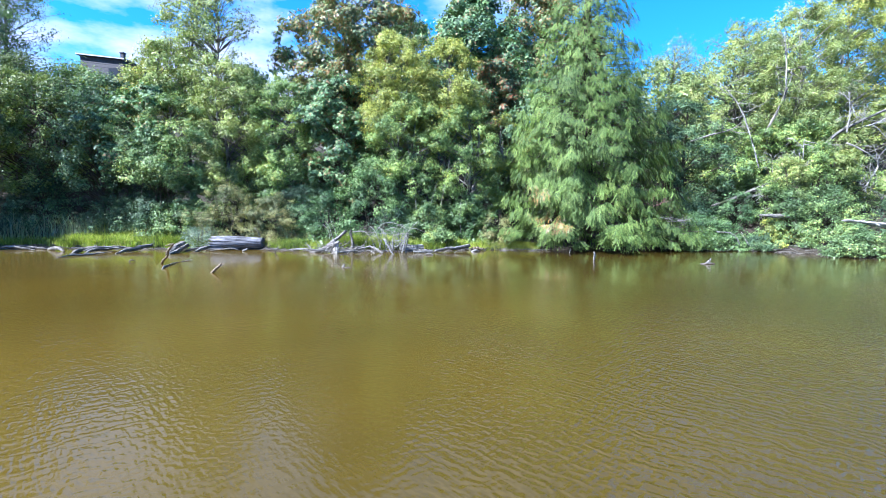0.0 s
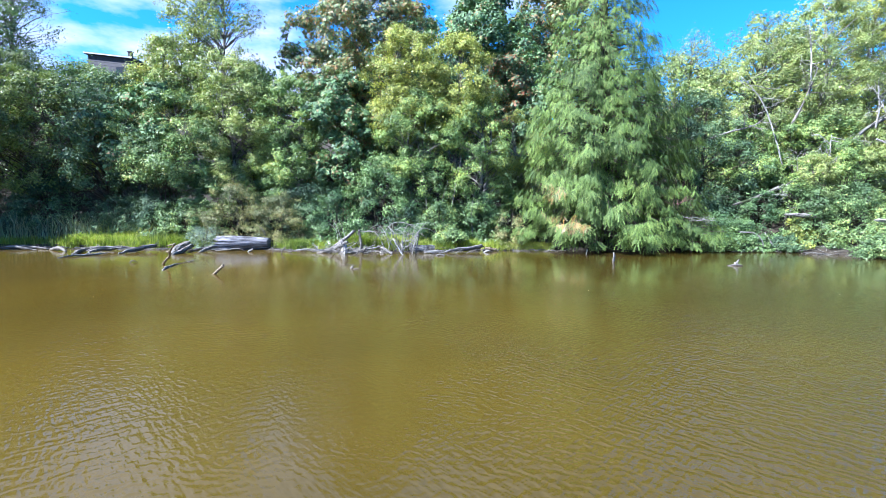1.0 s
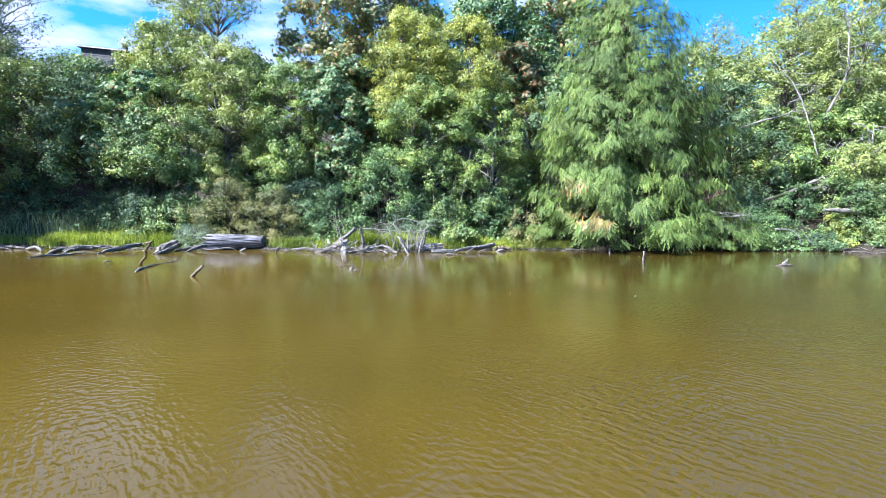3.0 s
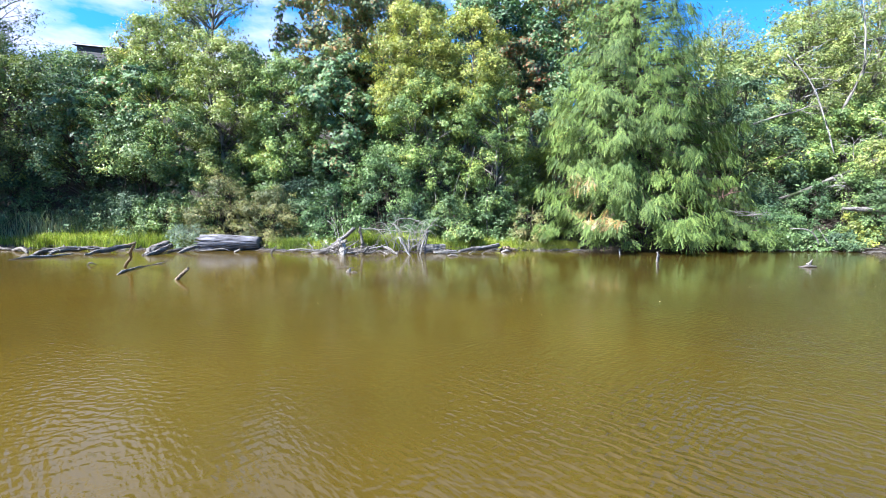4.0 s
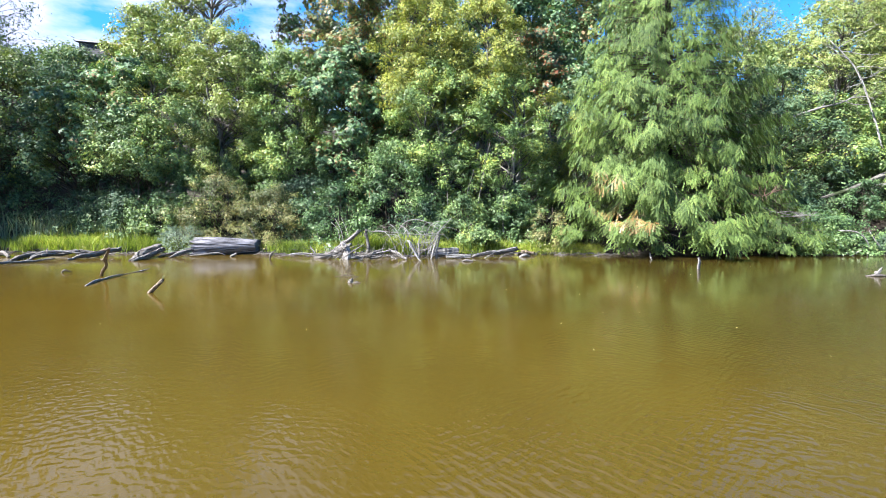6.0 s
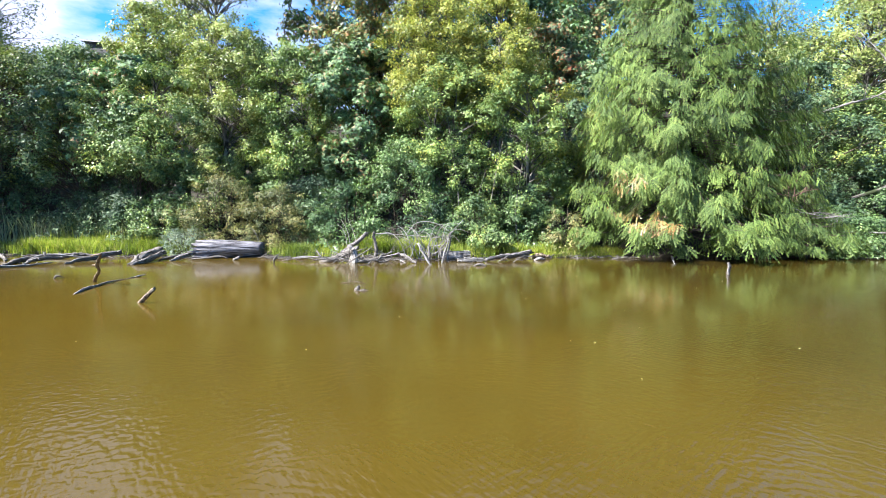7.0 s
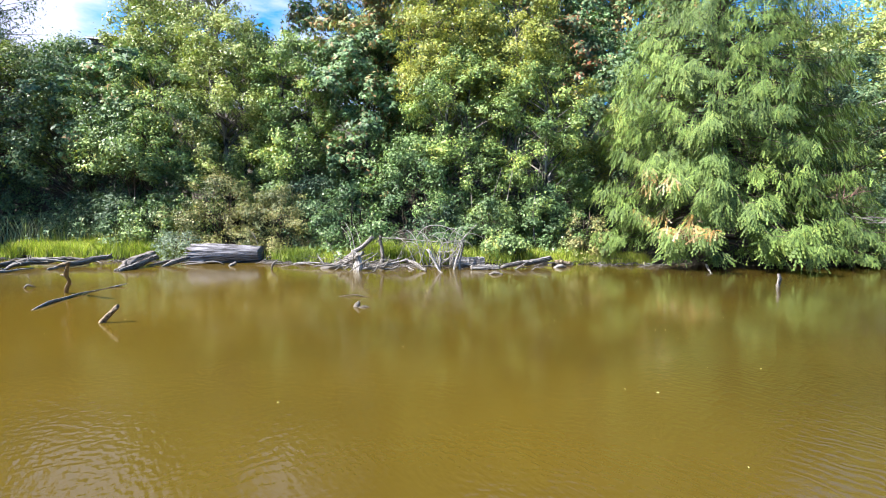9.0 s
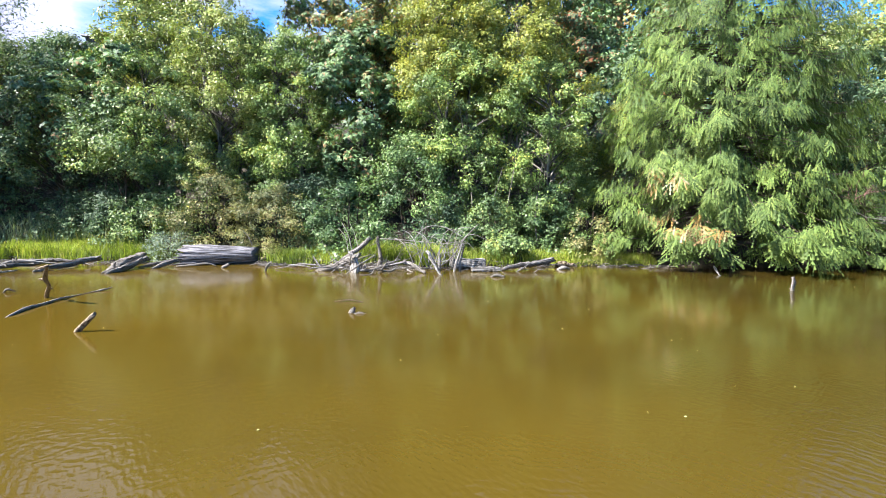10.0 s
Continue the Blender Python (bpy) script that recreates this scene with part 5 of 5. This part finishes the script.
drift("arched_branch", "long thin bare branch across the snags", [(-4.7, 23.3, 0.97), (-3.9, 23.2, 0.94), (-3.1, 23.1, 0.88), (-2.2, 23.0, 0.82)], (0.012, 0.014, 0.012, 0.006), DEAD_WHITE, 455, 6, 0.05, group=SNAGS, category="dead branch")


def beam(label, x0, y0, x1, y1, z, height, depth, seed):
    """A squared, weathered timber with worn edges and rough ends."""
    rng = np.random.default_rng(seed)
    ln = math.hypot(x1 - x0, y1 - y0)
    bm = bmesh.new()
    bmesh.ops.create_cube(bm, size=1, matrix=Matrix.Diagonal((ln, depth, height, 1)))
    bmesh.ops.bevel(bm, geom=bm.edges[:], offset=0.02, segments=2, affect="EDGES")
    bmesh.ops.subdivide_edges(bm, edges=[e for e in bm.edges if e.calc_length() > ln * 0.6], cuts=12)
    for v in bm.verts:
        v.co += Vector(rng.normal(0, 0.008, 3))
    uv = bm.loops.layers.uv.new("UVMap")
    for f in bm.faces:
        for lp in f.loops:
            lp[uv].uv = (lp.vert.co.x, 2.5 * (lp.vert.co.y + lp.vert.co.z))
    ob = part("beam", bm, DRIFT_PALE)
    ob.matrix_world = Matrix.LocRotScale(((x0 + x1) / 2, (y0 + y1) / 2, z + height / 2), Euler((0, 0, math.atan2(y1 - y0, x1 - x0))), None)
    tagged(ob, label, "timber", SNAGS)


beam("squared weathered grey timber on the bank", -2.45, 23.5, -1.35, 23.75, 0.08, 0.26, 0.3, 460)
beam("squared dark timber at the waterline", -1.75, 22.9, -0.85, 23.1, 0.01, 0.13, 0.22, 461)
drift("driftwood_log", "grey log lying on the grassy waterline", [(-0.75, 23.3, 0.04), (0.0, 23.9, 0.14), (0.9, 24.6, 0.26)], (0.05, 0.09, 0.10), DRIFT, 462, 10, 0.1)
drift("driftwood_stick", "thin stick propped on the grey log", [(-0.35, 23.1, 0.0), (-0.1, 23.3, 0.13), (0.1, 23.5, 0.24)], (0.02, 0.02, 0.015), DRIFT_PALE, 463, 6, 0.06)
drift("driftwood_chunk", "reddish rotten wood chunk on the bank", [(1.1, 24.7, 0.08), (1.35, 24.75, 0.14), (1.6, 24.8, 0.08)], (0.07, 0.09, 0.06), BARKY, 464, 9, 0.15, count=12)


def debris(x0, x1, count, seed, label):
    """A wrack line of small sticks at the waterline."""
    rng = np.random.default_rng(seed)
    t = Tubes()
    for _ in range(count):
        bx = rng.uniform(x0, x1)
        by = float(shore(bx)) + rng.normal(-0.25, 0.3)
        a, ln = rng.normal(0, 0.7), rng.uniform(0.25, 1.0)
        c = np.array([bx, by, max(0.02, float(ground_z(bx, by)) + 0.03)])
        d = np.array([math.cos(a), math.sin(a) * 0.6, rng.normal(0.04, 0.12)]) * ln / 2
        t.add(smooth_line([c - d, c + rng.normal(0, 0.03, 3) + (0, 0, 0.03), c + d], 8), (0.010, 0.016, 0.006), 5, 0.1, rng)
    ob = mesh_part("debris", t.mesh("debris"), DRIFT if seed % 2 else DRIFT_DARK)
    tagged(ob, label, "driftwood", kind="stuff")


debris(-9.2, -6.0, 70, 470, "wrack of dark sticks and twigs along the waterline")
debris(-6.6, -1.2, 90, 471, "wrack of grey sticks under the snag pile")
debris(-20, -11.5, 90, 472, "wrack of dark sticks before the sedge")
debris(-1.0, 5.0, 110, 473, "small sticks at the grassy waterline")
debris(13.5, 19.0, 60, 475, "dead sticks along the east waterline")

# ---------------------------------------------------------------- fallen and dead wood on the east bank
EAST = "dead wood on the east bank"


def fallen_alder():
    rng = np.random.default_rng(480)
    thing = empty("fallen_alder", 14.9, 27.0, 2.3, "pale fallen alder trunk leaning across the bushes", "fallen tree", EAST)
    line = smooth_line([(-0.2, 1.1, 0.1), (0.74, 0.6, 0.51), (2.6, 0.6, 1.35), (4.31, 0.6, 2.12), (5.6, 0.9, 3.3), (6.8, 1.2, 4.3), (9.33, 1.5, 5.5), (11.5, 1.8, 6.4)], 40)
    t = Tubes().add(line, (0.05, 0.085, 0.09, 0.07, 0.04), 14, 0.16, rng, torn=0.5)
    mesh_part("trunk", t.mesh("trunk", False), BARK_MOSS, thing)
    for k, (p, d, ln) in enumerate((((3.0, 0.5, 1.62), (0.1, -0.5, 1.0), 1.9), ((4.5, 0.8, 2.3), (0.1, -0.4, 1.2), 2.0), ((6.0, 1.0, 3.0), (0.8, -0.5, 0.3), 2.2), ((7.0, 1.15, 3.55), (-0.4, -0.5, 1.0), 2.0),
                                    ((8.4, 1.3, 4.25), (0.5, -0.8, 0.5), 2.4), ((2.4, 0.4, 1.35), (0.6, -0.8, -0.7), 1.8), ((4.0, 0.75, 2.05), (0.4, -1.0, -0.6), 2.2), ((9.4, 1.4, 4.75), (0.6, -0.4, 1.1), 2.2))):
        t = Tubes()
        p = line[np.argmin(np.abs(line[:, 0] - p[0]))]
        twiggery(t, rng, p, np.array(d) + rng.normal(0, 0.4, 3), ln * 0.85, 0.028, 6, 2, 0.33)
        mesh_part("branch", t.mesh("branch"), DEAD_WHITE, thing)


fallen_alder()


def bare_limb(name, label, points, radii, seed, forks, material=BARK_WHITE):
    rng = np.random.default_rng(seed)
    thing = empty(name, *points[0], label, "dead tree", EAST)
    line = smooth_line(np.array(points, float) - np.array(points[0]), 24)
    mesh_part("trunk", Tubes().add(line, radii, 9, 0.06, rng).mesh("trunk"), material, thing)
    for _ in range(forks):
        t = Tubes()
        k = rng.integers(8, 23)
        twiggery(t, rng, line[k], (rng.normal(0, 0.8), -0.4, rng.normal(0.4, 0.6)), rng.uniform(0.8, 1.7), 0.022, 4, 2, 0.3)
        mesh_part("branch", t.mesh("branch"), material, thing)


bare_limb("dead_alder", "slanting bare pale alder trunk", [(17.6, 28.7, 4.6), (17.21, 28.8, 6.1), (16.4, 28.8, 8.1), (15.25, 28.9, 9.5)], (0.03, 0.045, 0.036, 0.018), 481, 6, DEAD_WHITE)
bare_limb("dead_alder", "straight pale dead alder trunk reaching up", [(19.5, 29.7, 8.6), (19.5, 29.6, 9.6), (19.44, 29.6, 11.0), (19.33, 29.7, 12.6)], (0.055, 0.05, 0.04, 0.015), 482, 7, DEAD_WHITE)
bare_limb("dead_alder", "slanting dark alder limb", [(18.4, 29.7, 6.6), (18.98, 29.6, 7.84), (19.55, 29.6, 9.2), (19.9, 29.7, 10.2)], (0.07, 0.065, 0.05, 0.02), 498, 5, BARK)
bare_limb("dead_branch", "bare grey branch beside the cedar", [(14.0, 29.5, 6.2), (14.9, 29.0, 6.5), (16.0, 28.8, 6.8), (16.6, 28.6, 7.3)], (0.05, 0.05, 0.035, 0.012), 483, 6, TWIG)
bare_limb("dead_branch", "bare bleached branches hanging over the bushes", [(20.9, 26.7, 5.75), (21.39, 26.5, 5.44), (22.45, 26.5, 4.75), (22.2, 26.5, 4.0), (21.83, 26.5, 3.4)], (0.04, 0.045, 0.04, 0.03, 0.012), 484, 11, DEAD_WHITE)
bare_limb("dead_branch", "upright bleached branch over the fallen trunk", [(21.9, 28.0, 6.5), (21.95, 27.9, 7.6), (21.8, 27.9, 8.7)], (0.045, 0.035, 0.012), 495, 6, DEAD_WHITE)
bare_limb("dead_branch", "upright bleached branch over the fallen trunk", [(18.8, 27.3, 4.0), (18.85, 27.0, 4.9), (18.9, 27.0, 6.0)], (0.045, 0.04, 0.015), 496, 6, DEAD_WHITE)
bare_limb("dead_branch", "bleached branch hanging below the fallen trunk", [(17.0, 27.4, 3.5), (17.15, 26.9, 2.7), (17.8, 26.6, 2.0)], (0.04, 0.03, 0.012), 497, 7, DEAD_WHITE)
bare_limb("dead_branch", "bare bleached branches hanging over the bushes", [(25.4, 28.5, 8.2), (24.2, 28.0, 7.4), (23.0, 27.6, 6.9), (21.8, 27.4, 6.6)], (0.07, 0.06, 0.04, 0.012), 485, 9, DEAD_WHITE)
drift("fallen_log", "short bleached log caught in the bushes", [(16.2, 26.1, 1.89), (17.1, 26.0, 1.85), (18.05, 26.1, 1.78)], (0.03, 0.10, 0.04), DRIFT, 486, 10, 0.25, group=EAST, category="log")
drift("fallen_log", "bleached log jutting out of the bushes", [(17.65, 22.4, 1.64), (18.6, 22.45, 1.53), (19.6, 22.6, 1.42), (22.6, 23.4, 1.0)], (0.03, 0.10, 0.12, 0.14), DEAD_WHITE, 487, 14, 0.25, knots=3, group=EAST, category="log")
drift("driftwood_log", "dark rotten log at the foot of the bushes", [(16.3, 26.0, 0.16), (17.6, 25.6, 0.2), (18.8, 24.9, 0.14)], (0.12, 0.17, 0.12), DRIFT_DARK, 488, 12, 0.15, group=EAST, category="log")
drift("root", "bleached root arching into the water", [(13.9, 26.0, 1.0), (14.5, 25.8, 0.95), (14.9, 25.7, 0.55), (14.9, 25.7, -0.05)], (0.03, 0.035, 0.03, 0.022), DRIFT_PALE, 489, 9, 0.08, group=EAST)
drift("root", "thin pale root at the waterline", [(14.9, 25.8, 0.35), (14.5, 25.7, 0.12), (14.2, 25.6, -0.03)], (0.02, 0.02, 0.015), DRIFT_PALE, 490, 7, 0.08, group=EAST)
drift("root", "pale stick slanting into the water", [(15.3, 26.2, 1.0), (15.5, 26.0, 0.5), (15.8, 25.8, -0.03)], (0.02, 0.028, 0.024), DRIFT_PALE, 491, 8, 0.08, group=EAST)
drift("root", "pale branch lying along the waterline", [(15.7, 25.9, 0.32), (16.5, 25.7, 0.15), (17.2, 25.4, 0.04)], (0.025, 0.03, 0.018), DRIFT_PALE, 492, 8, 0.08, group=EAST)
dead_bush("bare_shrub", "red-brown dead twigs on the cedar's lower boughs", 10.0, 24.1, 2.3, 493, 8, 0.8, 0.9, TWIG_RED)
dead_bush("bare_shrub", "grey drooping dead twigs among the cedar boughs", 10.7, 23.4, 1.6, 494, 8, 0.9, 0.1, TWIG)

# ---------------------------------------------------------------- house on the hill


def box(bm, x0, x1, y0, y1, z0, z1):
    bmesh.ops.create_cube(bm, size=1, matrix=Matrix.Translation(((x0 + x1) / 2, (y0 + y1) / 2, (z0 + z1) / 2)) @ Matrix.Diagonal((x1 - x0, y1 - y0, z1 - z0, 1)))


def house():
    thing = empty("house", -35.2, 47.6, 11.0, "grey-brown house with a shallow roof above the trees", "house")
    bm = bmesh.new()
    box(bm, -0.35, 3.75, 0, 8, -2.5, 5.9)
    for v in bm.verts:
        v.co.z += 0.11 - 0.107 * (v.co.x + 0.75)
    part("wall", bm, CLADDING, thing)
    for k in range(9):
        bm = bmesh.new()
        box(bm, -0.37, 3.77, -0.03, -0.002, 3.2 + 0.29 * k, 3.47 + 0.29 * k)
        for v in bm.verts:
            v.co.z += 0.11 - 0.107 * (v.co.x + 0.75)
        part("board", bm, CLADDING, thing)
    bm = bmesh.new()
    box(bm, -0.6, 4.0, -0.25, 8.3, 5.8, 5.99)
    for v in bm.verts:
        v.co.z += 0.11 - 0.107 * (v.co.x + 0.75)
    roof = part("roof", bm, ROOFING, thing)
    bm = bmesh.new()
    box(bm, -0.62, 4.02, -0.31, -0.25, 5.83, 5.96)
    for v in bm.verts:
        v.co.z += 0.11 - 0.107 * (v.co.x + 0.75)
    part("fascia", bm, FASCIA, roof, "pale painted fascia board")
    bm = bmesh.new()
    box(bm, 3.1, 3.4, 0.6, 0.95, 5.2, 6.3)
    box(bm, 3.05, 3.45, 0.55, 1.0, 6.3, 6.38)
    part("chimney", bm, ROOFING, roof)
    for x in (2.3,):
        bm = bmesh.new()
        box(bm, x, x + 1.2, -0.07, 0.0, 3.6, 4.75)
        win = part("window", bm, ROOFING, thing)
        bm = bmesh.new()
        box(bm, x + 0.08, x + 1.12, -0.085, -0.06, 3.68, 4.67)
        part("pane", bm, GLASS, win)


house()

# ---------------------------------------------------------------- leaves afloat
rng = np.random.default_rng(500)
pos = np.zeros((1, 3))
leaf_me = leaf_mesh("floating_leaf", pos, np.array([[1.0, 0, 0]]), np.array([[0, 0, 1.0]]), np.array([0.055]), np.array([0.038]), 0.12, 1, True)
leaf_me.materials.append(FALLEN)
for k in range(48):
    ob = new("floating_leaf", leaf_me)
    ob.location = (rng.uniform(-7.5, 8.5), 10.2 + 11 * rng.random() ** 1.4, 0.006)
    ob.rotation_euler = (rng.normal(0, 0.08), rng.normal(0, 0.08), rng.uniform(0, 6.283))
    ob.scale = (rng.uniform(0.28, 0.58),) * 3
    tagged(ob, "small yellow fallen leaf floating on the water", "leaf", "leaves afloat")
